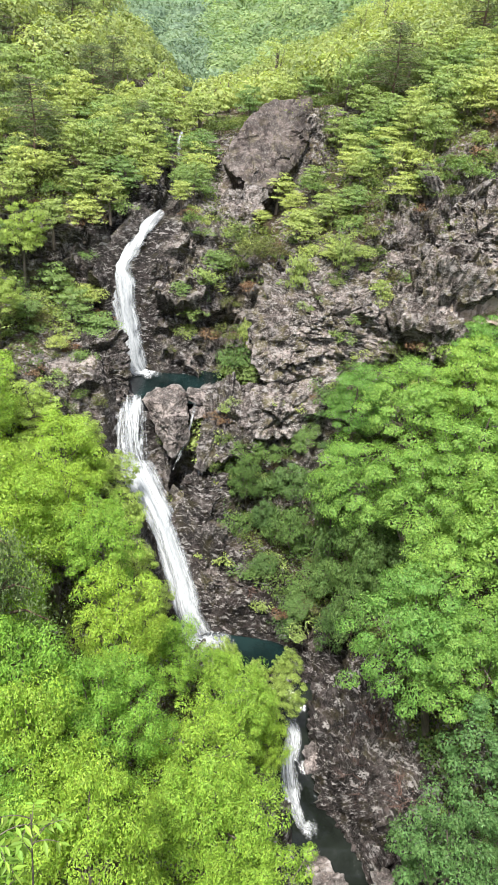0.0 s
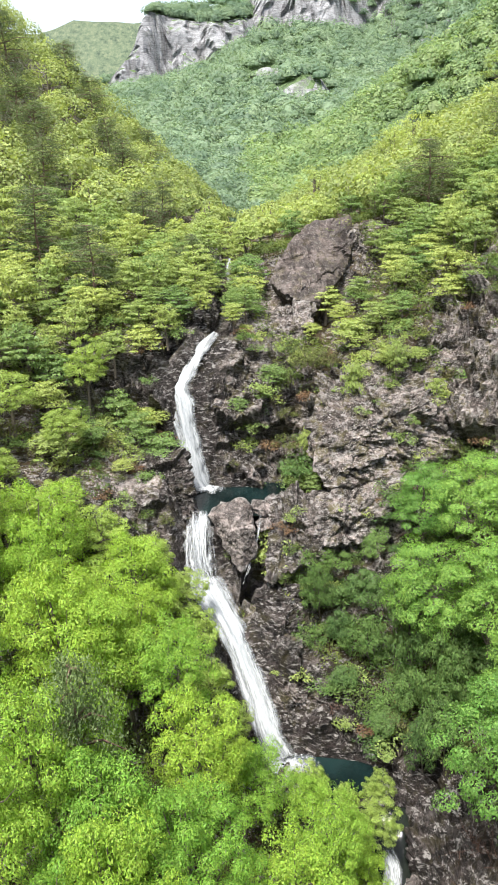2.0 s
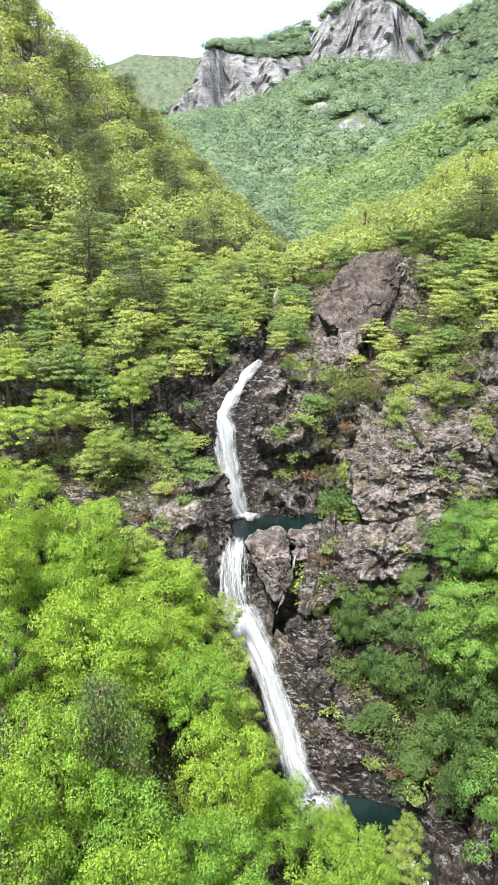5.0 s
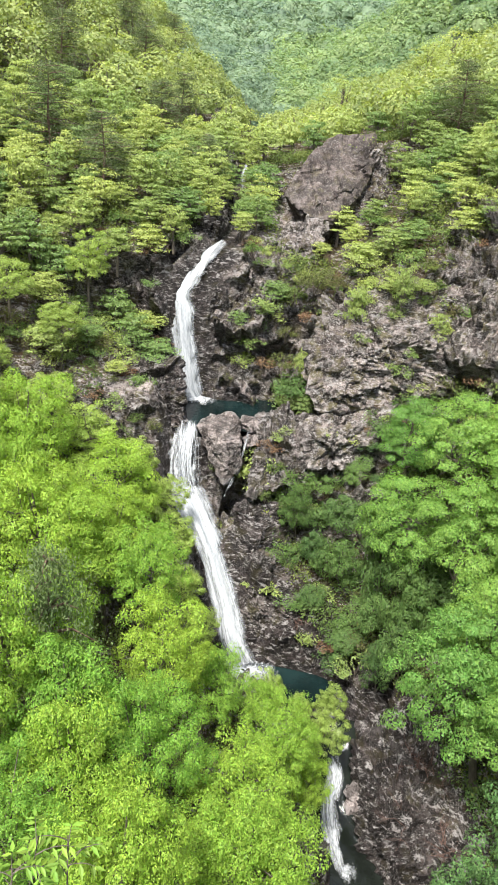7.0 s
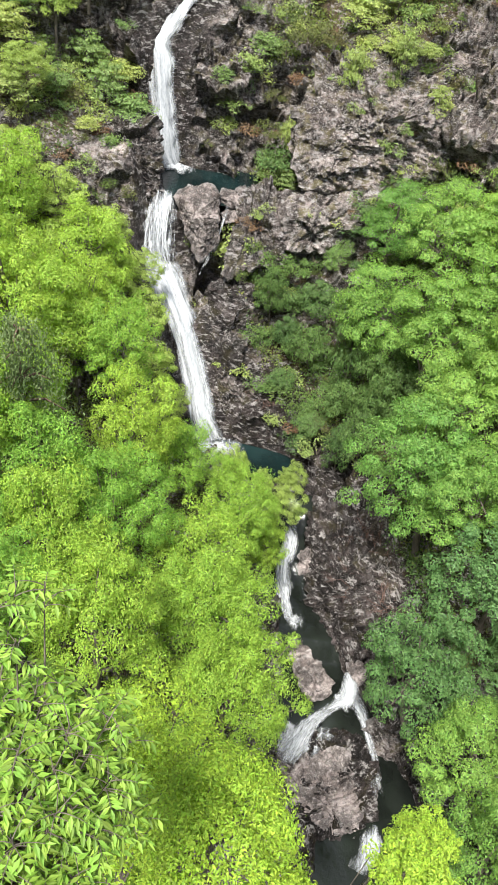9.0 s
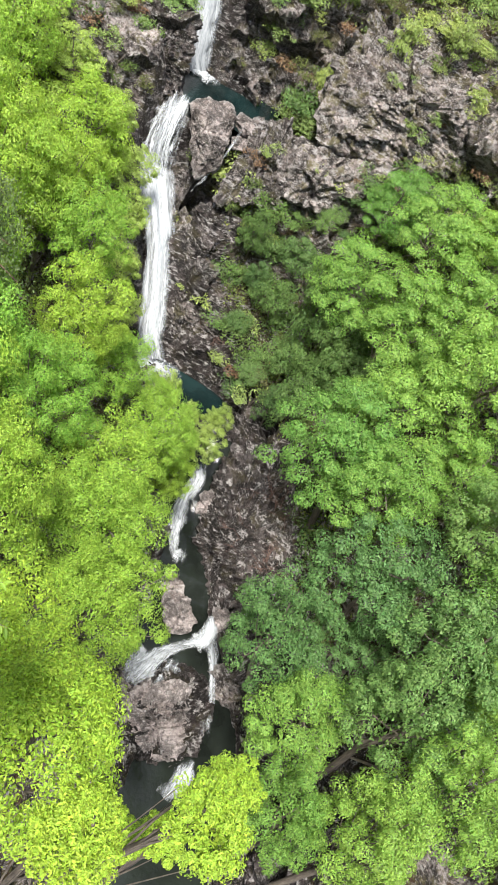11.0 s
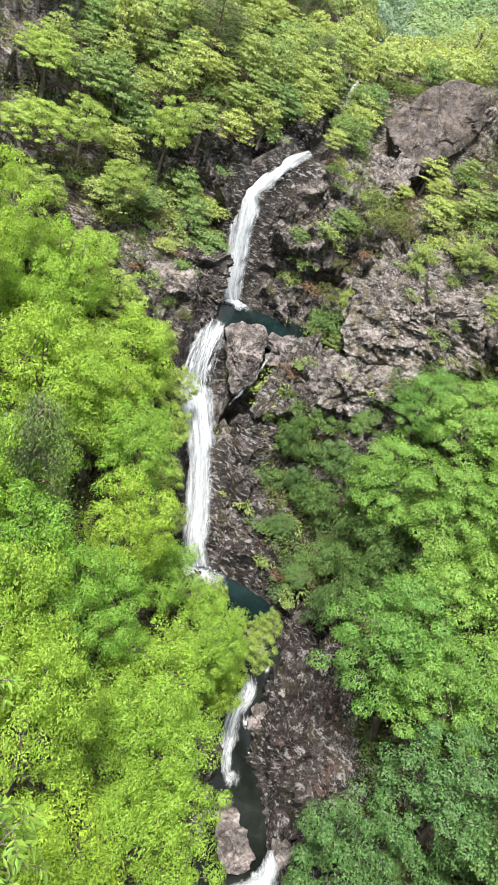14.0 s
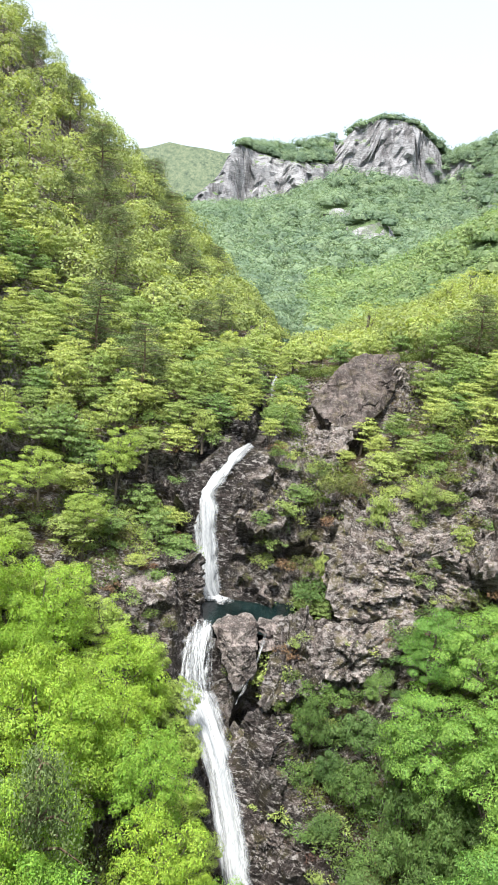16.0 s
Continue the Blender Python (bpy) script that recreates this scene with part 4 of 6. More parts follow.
crag("rock_face", "pale grey angular rock above the lower pool", "rock face",
     [(-0.24, 32.20, 7.05), (0.60, 32.90, 7.65), (2.03, 33.00, 6.94), (2.78, 32.00, 5.45), (3.78, 30.40, 2.91), (2.33, 30.20, 3.08), (0.61, 30.40, 3.91), (-0.08, 31.00, 5.35), (0.97, 31.20, 6.51), (4, 35.5, 6), (0.8, 35, 6), (2, 33, 2)],
     46, level=6, bed=0.42, step=0.12, rough=0.9, material=ROCK, kind="structure", grain=(0.6, -0.3, 0.8), wet=0.45, bare=1.0)
crag("rock_face", "dark brown rock bluff beside the plunge pool", "rock face",
     [(-6.59, 39.00, 16.02), (-5.36, 39.00, 16.07), (-4.79, 38.80, 15.83), (-4.26, 38.30, 14.78), (-4.06, 38.00, 13.88), (-4.16, 37.50, 13.00), (-4.56, 37.00, 12.28), (-5.95, 36.60, 12.57), (-7.28, 36.90, 13.00), (-7.47, 37.80, 14.45), (-5.82, 37.20, 14.64), (-6.4, 41.5, 16), (-5, 41.2, 14.6), (-5.6, 39.5, 10.8)],
     41, level=6, bed=0.5, step=0.12, material=ROCK, wet=0.75, kind="structure", grain=(0.7, -0.2, 0.7), bare=0.8)
crag("rock_face", "speckled dark rock below the left flank's trees", "rock face",
     [(-10.37, 41.00, 17.17), (-8.35, 41.50, 17.70), (-7.49, 40.40, 16.76), (-7.70, 38.20, 14.16), (-8.51, 36.80, 12.31), (-10.35, 38.00, 13.32), (-10.52, 39.50, 15.46), (-8.72, 38.60, 15.26), (-6, 43.5, 16), (-10, 43.5, 17), (-7.5, 41, 12)],
     42, level=6, bed=0.5, step=0.16, rough=1.1, material=ROCK, wet=0.15, kind="structure", grain=(0.6, -0.2, 0.8), bare=0.8)
crag("rock_face", "dark mossy overhanging cliff at the gorge's corner", "rock face",
     [(12.5, 39.4, 23.9), (14.8, 39.6, 25.0), (17.5, 39.8, 26.0), (12.0, 38.9, 21.6), (12.3, 37.9, 20.1), (14.2, 37.5, 19.8), (17.0, 37.3, 20.4), (14.0, 38.2, 22.4), (13.0, 43.0, 23.0), (17.5, 43.0, 24.5), (14.5, 41.5, 18.8)],
     47, level=6, bed=0.9, step=0.15, material=ROCK, kind="structure", grain=(0.9, -0.2, 0.3))
crag("rock_face", "pale orange fresh rock scar below an overhang", "rock face",
     [(12.9, 38.0, 19.6), (14.2, 37.9, 19.7), (16.0, 37.9, 20.0), (12.8, 37.8, 18.0), (14.4, 37.6, 18.2), (16.0, 37.6, 18.4), (13.0, 40.0, 18.6), (16.0, 40.0, 19.0)],
     53, level=5, bed=0.7, step=0.05, rough=0.4, material=SCAR, kind="structure")
# The high wet value covers damp rock and overhanging trees' shade put into the colour
crag("rock_face", "wet shingled rock bank sloping to the stream, darkened for the trees' shade", "rock face",
     [(5.87, 21.37, 1.50), (6.97, 19.45, 1.35), (7.62, 17.84, 1.30), (5.93, 22.90, 3.00), (5.37, 24.91, 3.90), (6.64, 25.42, 4.60), (8.13, 23.47, 4.20), (8.33, 20.97, 3.20), (8.41, 19.18, 2.30), (8.09, 17.94, 1.70), (7, 25, 0.2), (9.6, 21, 0.4), (7.4, 18.2, 0.2), (6.2, 21, 0.2)],
     48, level=6, bed=0.17, step=0.09, rough=0.5, material=ROCK, kind="structure", grain=(-0.35, 0.75, 0.7), wet=0.9, bare=1.4)
crag("rock_face", "pale rock at the head of the rapids", "rock face",
     [(4.97, 23.10, 3.00), (5.60, 23.30, 3.30), (6.10, 23.10, 3.00), (6.00, 22.72, 2.60), (5.34, 22.70, 2.50), (5.6, 24, 1.6), (6.4, 23.2, 1.4), (5.4, 22.4, 1.4)],
     49, level=4, bed=0.3, step=0.06, rough=0.6, material=PALE_BOULDER, kind="structure", bare=1.0)
crag("rock_face", "grey rocks at the foot of the stream's far bank", "rock face",
     [(8.43, 15.55, 1.10), (8.95, 15.98, 1.60), (9.67, 15.25, 1.50), (9.77, 14.90, 1.00), (9.29, 14.82, 0.80), (8.73, 15.24, 0.80), (9.3, 16.4, 0.2), (9.2, 14.6, 0), (10, 15.4, 0.2)],
     50, level=5, bed=0.4, step=0.10, rough=0.9, material=ROCK, kind="structure", wet=0.3, bare=1.0)
stone("boulder", (-0.30, 38.0, 13.15), (0.80, 0.8, 0.45), 8, "grey rounded boulder beside the wedged block", lean=(0, 8, 20))
stone("boulder", (-0.25, 37.3, 12.5), (0.6, 0.6, 0.45), 9, "smaller grey stone under a boulder", lean=(0, 8, 50))
crag("boulder", "pale pinkish grey boulder in the stream", "boulder",
     [(4.99, 17.99, 1.75), (5.61, 18.15, 2.20), (6.38, 17.68, 2.00), (7.02, 17.24, 1.60), (6.94, 16.94, 1.25), (6.57, 16.61, 0.95), (5.96, 16.54, 0.90), (5.31, 17.07, 1.20), (6.13, 17.00, 1.95), (5.4, 18.2, 0.3), (7, 17.2, 0.2), (6, 16.8, 0.2)],
     12, level=5, bed=0.5, step=0.05, rough=0.55, material=PALE_BOULDER, grain=(0.6, 0.4, 0.6))
crag("boulder", "pale grey boulder at the stream's edge", "boulder",
     [(4.72, 18.78, 1.70), (5.00, 19.08, 2.10), (5.53, 18.92, 2.00), (5.78, 18.55, 1.60), (5.40, 18.20, 1.30), (4.83, 18.26, 1.40), (5, 19.6, 0.4), (5.6, 18.6, 0.3), (4.8, 18.4, 0.3)],
     15, level=5, bed=0.5, step=0.04, rough=0.5, material=PALE_BOULDER)
crag("rock_face", "dark wet rock ledge that the stream slides over", "rock face",
     [(4.9, 14.7, 0.50), (6.2, 15.4, 0.74), (7.4, 15.7, 0.82), (8.3, 15.3, 0.66), (8.85, 13.8, 0.48), (8.7, 12.3, 0.14), (7.5, 11.4, -0.02), (5.4, 11.3, 0.02), (4.5, 12.6, 0.36), (5.0, 11.2, -1.2), (8.6, 11.4, -1.2), (9.0, 15.2, -1.0), (5.0, 15.0, -1.0)],
     54, level=6, bed=0.22, step=0.09, rough=0.55, material=ROCK, kind="structure", grain=(-0.4, 0.6, 0.7), wet=0.95, bare=1.4)
crag("boulder", "broad flat grey rock slab in the stream", "boulder",
     [(4.9, 13.1, 0.40), (5.3, 11.9, 0.12), (5.7, 14.0, 0.66), (6.7, 14.8, 0.84), (7.5, 14.6, 0.72), (7.95, 13.2, 0.56), (7.9, 11.9, 0.18), (7.2, 11.3, 0.02), (6.0, 11.7, 0.20), (6.8, 13.2, 0.86), (6, 14, -0.6), (8, 14, -0.6), (8, 12.2, -0.8), (6.4, 12.2, -0.8)],
     18, level=6, bed=0.3, step=0.09, rough=0.8, material=PALE_BOULDER, grain=(-0.3, 0.7, 0.6))
stone("boulder", (4.6, 13.8, 0.1), (0.9, 0.8, 0.5), 19, "wet grey rock beside the stream", lean=(-6, 12, 80))
crag("boulder", "pale angular rock on the stream bank", "boulder",
     [(7.32, 18.03, 2.00), (7.96, 18.12, 2.30), (8.36, 17.88, 2.10), (8.11, 17.51, 1.50), (7.64, 17.70, 1.40), (7.7, 18.4, 0.6), (8.4, 17.8, 0.6), (7.7, 17.4, 0.5)],
     22, level=4, bed=0.4, step=0.05, rough=0.5, material=PALE_BOULDER)
stone("boulder", (2.3, 30.9, 3.6), (0.8, 0.5, 0.5), 26, "angular rock at the pool's edge")
stone("boulder", (3.6, 31.0, 3.7), (0.7, 0.5, 0.6), 27, "angular rock at the pool's edge")
stone("boulder", (1.2, 30.6, 3.4), (0.4, 0.3, 0.25), 28, "small wet rock in the pool", level=3)

# ---- trees ----


def leaves(at, facing, length, width, rng, droop=0.25, fine=True):
    """Leaves at the points given: small three-cornered blades, or folded four-cornered ones for leaves close by."""
    n = len(at)
    facing = facing / np.linalg.norm(facing, axis=1)[:, None]
    a = rng.normal(size=(n, 3))
    a -= (a * facing).sum(1)[:, None] * facing
    a /= np.linalg.norm(a, axis=1)[:, None]
    b = np.cross(facing, a)
    L = (length * rng.uniform(0.6, 1.3, n))[:, None]
    W = L * float(np.mean(width / length))
    if fine:
        v = np.stack([at - a * L * 0.35 + b * W * 0.5, at - a * L * 0.35 - b * W * 0.5, at + a * L * 0.6 - facing * L * droop], 1).reshape(-1, 3)
        return v, np.arange(n * 3).reshape(n, 3)
    base = at - a * L * 0.5
    tip = at + a * L * 0.5 - facing * L * droop
    v = np.stack([base, at + b * W * 0.5 - facing * L * 0.06, tip, at - b * W * 0.5 - facing * L * 0.06], 1).reshape(-1, 3)
    f = np.arange(n * 4).reshape(n, 4)
    return v, f


def tube(points, radii, sides=6):
    pts = np.array(points, float)
    tan = np.gradient(pts, axis=0)
    tan /= np.linalg.norm(tan, axis=1)[:, None]
    ref = np.where(np.abs(tan[:, 2:3]) > 0.9, np.array([[1.0, 0, 0]]), np.array([[0, 0, 1.0]]))
    u = np.cross(tan, ref)
    u /= np.linalg.norm(u, axis=1)[:, None]
    w = np.cross(tan, u)
    a = np.linspace(0, 2 * np.pi, sides, endpoint=False)
    v = pts[:, None] + (u[:, None] * np.cos(a)[None, :, None] + w[:, None] * np.sin(a)[None, :, None]) * np.array(radii)[:, None, None]
    f = []
    for i in range(len(pts) - 1):
        for k in range(sides):
            f.append((i * sides + k, i * sides + (k + 1) % sides, (i + 1) * sides + (k + 1) % sides, (i + 1) * sides + k))
    return v.reshape(-1, 3), np.array(f)


def clump_centres(rng, n, R, low=-0.35):
    """Ends of the boughs over an uneven crown, more of them above than below."""
    lobes = rng.normal(size=(7, 3))
    lobes /= np.linalg.norm(lobes, axis=1)[:, None]
    gain = rng.uniform(-0.25, 0.30, 7)
    out, gap = [], 1.9 / n ** 0.5
    while len(out) < n:
        gap *= 0.997
        d = rng.normal(size=3)
        d /= np.linalg.norm(d)
        if d[2] < low:
            continue
        r = 0.80 + (np.clip(lobes @ d, 0, 1) ** 3 * gain).sum()
        r *= rng.uniform(0.72, 1.06) if rng.rand() < 0.75 else rng.uniform(0.35, 0.75)
        p = d * r
        if all(np.linalg.norm(p - o) > gap for o in out):
            out.append(p)
    return np.array(out) * np.array(R)


def broadleaf(seed, R, trunk_h, clumps, per, clump_r, leaf, material, flat=0.5, inner=300, low=-0.35, label="", girth=0.16, ragged=0.35, wide=0.56, fine=True):
    """A leafy tree with its foot at the origin: trunk with limbs, and a crown of leafy boughs with gaps."""
    rng = np.random.RandomState(seed)
    tree = new("tree")
    mid = np.array([0, 0, trunk_h])
    centres = clump_centres(rng, clumps, R, low) + mid
    top = mid + np.array([rng.uniform(-.2, .2), rng.uniform(-.2, .2), R[2] * 0.6])
    bend = rng.uniform(-0.35, 0.35, (2, 3)) * np.array([1, 1, 0])
    spine = np.array([[0, 0, -0.8], bend[0] * 0.3 + mid * 0.3, bend[0] + mid * 0.7, mid + bend[1] * 0.5, top])
    wood = [tube(spine, [girth * 1.25, girth, girth * 0.8, girth * 0.55, girth * 0.12], 7)]
    for c in centres[:: max(1, clumps // 14)]:
        t = rng.uniform(0.35, 0.85)
        foot = np.array([np.interp(t, np.linspace(0, 1, 5), spine[:, k]) for k in range(3)])
        knee = foot * 0.45 + c * 0.55 + np.array([0, 0, -0.12 * np.linalg.norm(c - foot)])
        g = girth * (0.45 - 0.25 * t)
        wood.append(tube([foot, knee, c], [g, g * 0.55, g * 0.15], 5))
    part("trunk", joined("trunk", wood, BARK, True), tree)
    rr = clump_r * rng.uniform(0.7, 1.35, clumps)
    k = np.repeat(np.arange(clumps), per)
    d = rng.normal(size=(len(k), 3))
    d /= np.linalg.norm(d, axis=1)[:, None]
    d[:, 2] = np.where(rng.rand(len(k)) < 0.72, np.abs(d[:, 2]), d[:, 2])
    reach = rng.uniform(0.55, 1.0, len(k)) ** 0.7 + (rng.rand(len(k)) < 0.12) * rng.uniform(0, ragged, len(k))
    at = centres[k] + d * (rr[k] * reach)[:, None] * np.array([1, 1, flat])
    outw = (centres[k] - mid) / np.array(R)
    facing = d * 0.9 + outw * 0.3 + np.array([0, 0, 0.45]) + rng.normal(size=(len(k), 3)) * 0.22
    pieces = [leaves(at, facing, leaf, leaf * wide, rng, fine=fine)]
    if inner:
        d = rng.normal(size=(inner, 3))
        d /= np.linalg.norm(d, axis=1)[:, None]
        d[:, 2] = np.where(d[:, 2] < low, -d[:, 2], d[:, 2])
        at = mid + d * np.array(R) * rng.uniform(0.2, 0.62, inner)[:, None]
        pieces.append(leaves(at, d + rng.normal(size=(inner, 3)) * 0.6, leaf * 1.6, leaf * 1.1, rng, fine=fine))
    part("crown", joined("crown", pieces, material), tree)
    tree["reach"] = float(trunk_h + R[2])
    tree["middle"] = float(trunk_h)
    tree["spread"] = float((R[0] + R[1]) / 2 + clump_r * 0.4)
    return tagged(tree, label, "tree")


def pine(seed, h, spread, tiers, label, per=230, tuft=0.15, needles=None):
    """A pine: bent stem, uneven tiers of spreading boughs, each a flat pad of needle tufts, and a rounded top."""
    rng = np.random.RandomState(seed)
    tree = new("pine_tree")
    sway = rng.uniform(-0.4, 0.4, 2)
    wood = [tube([(0, 0, -0.8), (sway[0], sway[1], h * 0.5), (sway[0] * 0.4, 0, h)], [0.16, 0.11, 0.02], 7)]
    at, facing = [], []
    for k in range(tiers):
        f = k / (tiers - 1)
        z = h * (0.25 + 0.73 * f)
        reach = spread * (0.55 + 0.75 * math.sin(math.pi * (0.25 + 0.72 * f))) * 0.8 * rng.uniform(0.65, 1.2)
        boughs = rng.randint(3, 6)
        turn0 = rng.uniform(0, 6.28)
        for b in range(boughs):
            a = turn0 + b * 6.28 / boughs + rng.uniform(-0.5, 0.5)
            r = reach * rng.uniform(0.55, 1.15)
            root = np.array([sway[0] * (1 - f), sway[1] * (1 - f), z])
            end = root + np.array([math.cos(a) * r, math.sin(a) * r, rng.uniform(-0.25, 0.2) * r])
            wood.append(tube([root, (root + end) / 2 + np.array([0, 0, 0.08 * r]), end], [0.04, 0.028, 0.01], 4))
            s = rng.uniform(0.3, 1.1, per)[:, None]
            p = root * (1 - s) + end * s + rng.normal(size=(per, 3)) * np.array([0.34, 0.34, 0.22]) * (0.45 + r * 0.35)
            at.append(p)
            facing.append(rng.normal(size=(per, 3)) * 0.6 + np.array([0, 0, 1.0]))
    part("trunk", joined("trunk", wood, PINE_BARK, True), tree)
    part("crown", joined("crown", [leaves(np.concatenate(at), np.concatenate(facing), tuft, tuft * 0.5, rng, droop=-0.1)], needles or NEEDLE), tree)
    tree["reach"], tree["middle"], tree["spread"] = float(h), float(h * 0.6), float(spread)
    return tagged(tree, label, "tree")


def bush(seed, r, material, label, n=640, leaf=0.14, name="bush"):
    """A low bush: stems from one foot and a loose rounded mass of small leaves."""
    rng = np.random.RandomState(seed)
    b = new(name)
    for k in range(3):
        a = k * 2.09 + rng.uniform(-0.7, 0.7)
        e = np.array([math.cos(a) * r * 0.7, math.sin(a) * r * 0.7, r * rng.uniform(0.7, 1.1)])
        part("stem", joined("stem", [tube([(0, 0, -0.3), e * np.array([0.4, 0.4, 0.55]), e], [0.03, 0.02, 0.006], 4)], BARK), b)
    c = clump_centres(rng, 11, (r * rng.uniform(0.8, 1.4), r, r * rng.uniform(0.5, 0.8)), -0.1) + np.array([0, 0, r * 0.4])
    k = np.minimum(rng.randint(0, 14, n), 10)
    d = rng.normal(size=(n, 3))
    d /= np.linalg.norm(d, axis=1)[:, None]
    at = c[k] + d * r * 0.42 * rng.uniform(0.4, 1.1, n)[:, None] * np.array([1, 1, 0.55])
    part("foliage", joined("foliage", [leaves(at, d * 0.5 + np.array([0, 0, 0.8]) + rng.normal(size=(n, 3)) * 0.4, leaf, leaf * 0.55, rng)], material), b)
    b["spread"] = float(r)
    return tagged(b, label, "bush")


def hgt(x, y):
    return float(height(np.array([float(x)]), np.array([float(y)]))[0])


def stand(model, x, y, scale, turn, z=None, tip=0.0, squash=1.0):
    z = hgt(x, y) if z is None else z
    m = pose(x, y, z, tip * math.cos(turn), tip * math.sin(turn), math.degrees(turn)) @ Matrix.Diagonal((scale, scale, scale * squash, 1))
    return copy_thing(model, m)


def leaning(dx, dy, up):
    return Vector((0, 0, 1)).rotation_difference(Vector((dx, dy, up))).to_matrix().to_4x4()


def stand_crown(model, x, y, z, r, turn, shift=(0, 0)):
    """Puts a copy so that its crown has its middle at x, y, z and the radius r, with the foot on the ground, aside by shift."""
    s = r / model["spread"]
    fx_, fy_ = x + shift[0], y + shift[1]
    g = hgt(fx_, fy_)
    up = max(z - g, r * 0.5)
    tall = max(s * 0.75, min(math.hypot(up, *shift) / model["middle"], s * 2.6))
    return copy_thing(model, Matrix.Translation((fx_, fy_, g)) @ leaning(-shift[0], -shift[1], up) @ Matrix.Rotation(turn, 4, "Z") @ Matrix.Diagonal((s, s, tall, 1)))


MODELS = {
    "Y": [broadleaf(100 + k, (2.8, 2.8, 2.5), 4.4, 92, 215, 0.47, 0.096, LEAF_YELLOW, flat=0.6, inner=500, low=-0.6, label="broad-leaved tree with fresh yellow-green spring leaves on the slope") for k in range(4)],
    "C": [broadleaf(110 + k, (2.6, 2.6, 2.3), 4.4, 125, 300, 0.38, 0.070, LEAF_YELLOW, flat=0.6, inner=900, low=-0.6, label="broad-leaved tree with small yellow-green leaves below the lookout") for k in range(3)],
    "R": [broadleaf(120 + k, (3.0, 3.0, 2.7), 4.6, 74, 300, 0.52, 0.100, LEAF_GREEN, flat=0.42, inner=450, low=-0.6, ragged=0.5, label="maple-like tree with tiers of clear green leaves") for k in range(4)],
    "D": [broadleaf(140 + k, (2.5, 2.5, 2.2), 3.6, 85, 215, 0.42, 0.096, LEAF_DEEP, flat=0.5, inner=500, low=-0.5, label="tree with dense deep green foliage on the stream bank") for k in range(3)],
    "Z": [broadleaf(160 + k, (2.6, 2.6, 2.3), 3.8, 80, 170, 0.46, 0.115, LEAF_OLIVE, flat=0.5, inner=350, low=-0.6, label="broad-leaved tree with fresh yellow-green spring leaves beside the cascade") for k in range(3)],
    "S": [broadleaf(190 + k, (1.5, 1.3, 1.1), 1.5, 30, 150, 0.40, 0.11, LEAF_THICKET, flat=0.55, inner=160, low=-0.9, ragged=0.7, girth=0.06, label="shrubby dark green tree on the slope above the pool") for k in range(4)],
    "N": [pine(186, 5.2, 2.2, 9, "dull olive green pine tree among fresh green trees", per=460, tuft=0.11, needles=NEEDLE_DULL)],
    "P": [pine(180 + k, 7.5, 2.9, 11, "dark grey-green pine tree with spreading flat boughs") for k in range(4)],
    "M": [broadleaf(200 + k, (2.1, 2.1, 2.1), 3.0, 38, 72, 0.70, 0.185, LEAF_SLOPE, flat=0.3, inner=200, low=-0.75, wide=0.7, label="slender tree with layered light green leaves on the gorge flank") for k in range(6)],
}

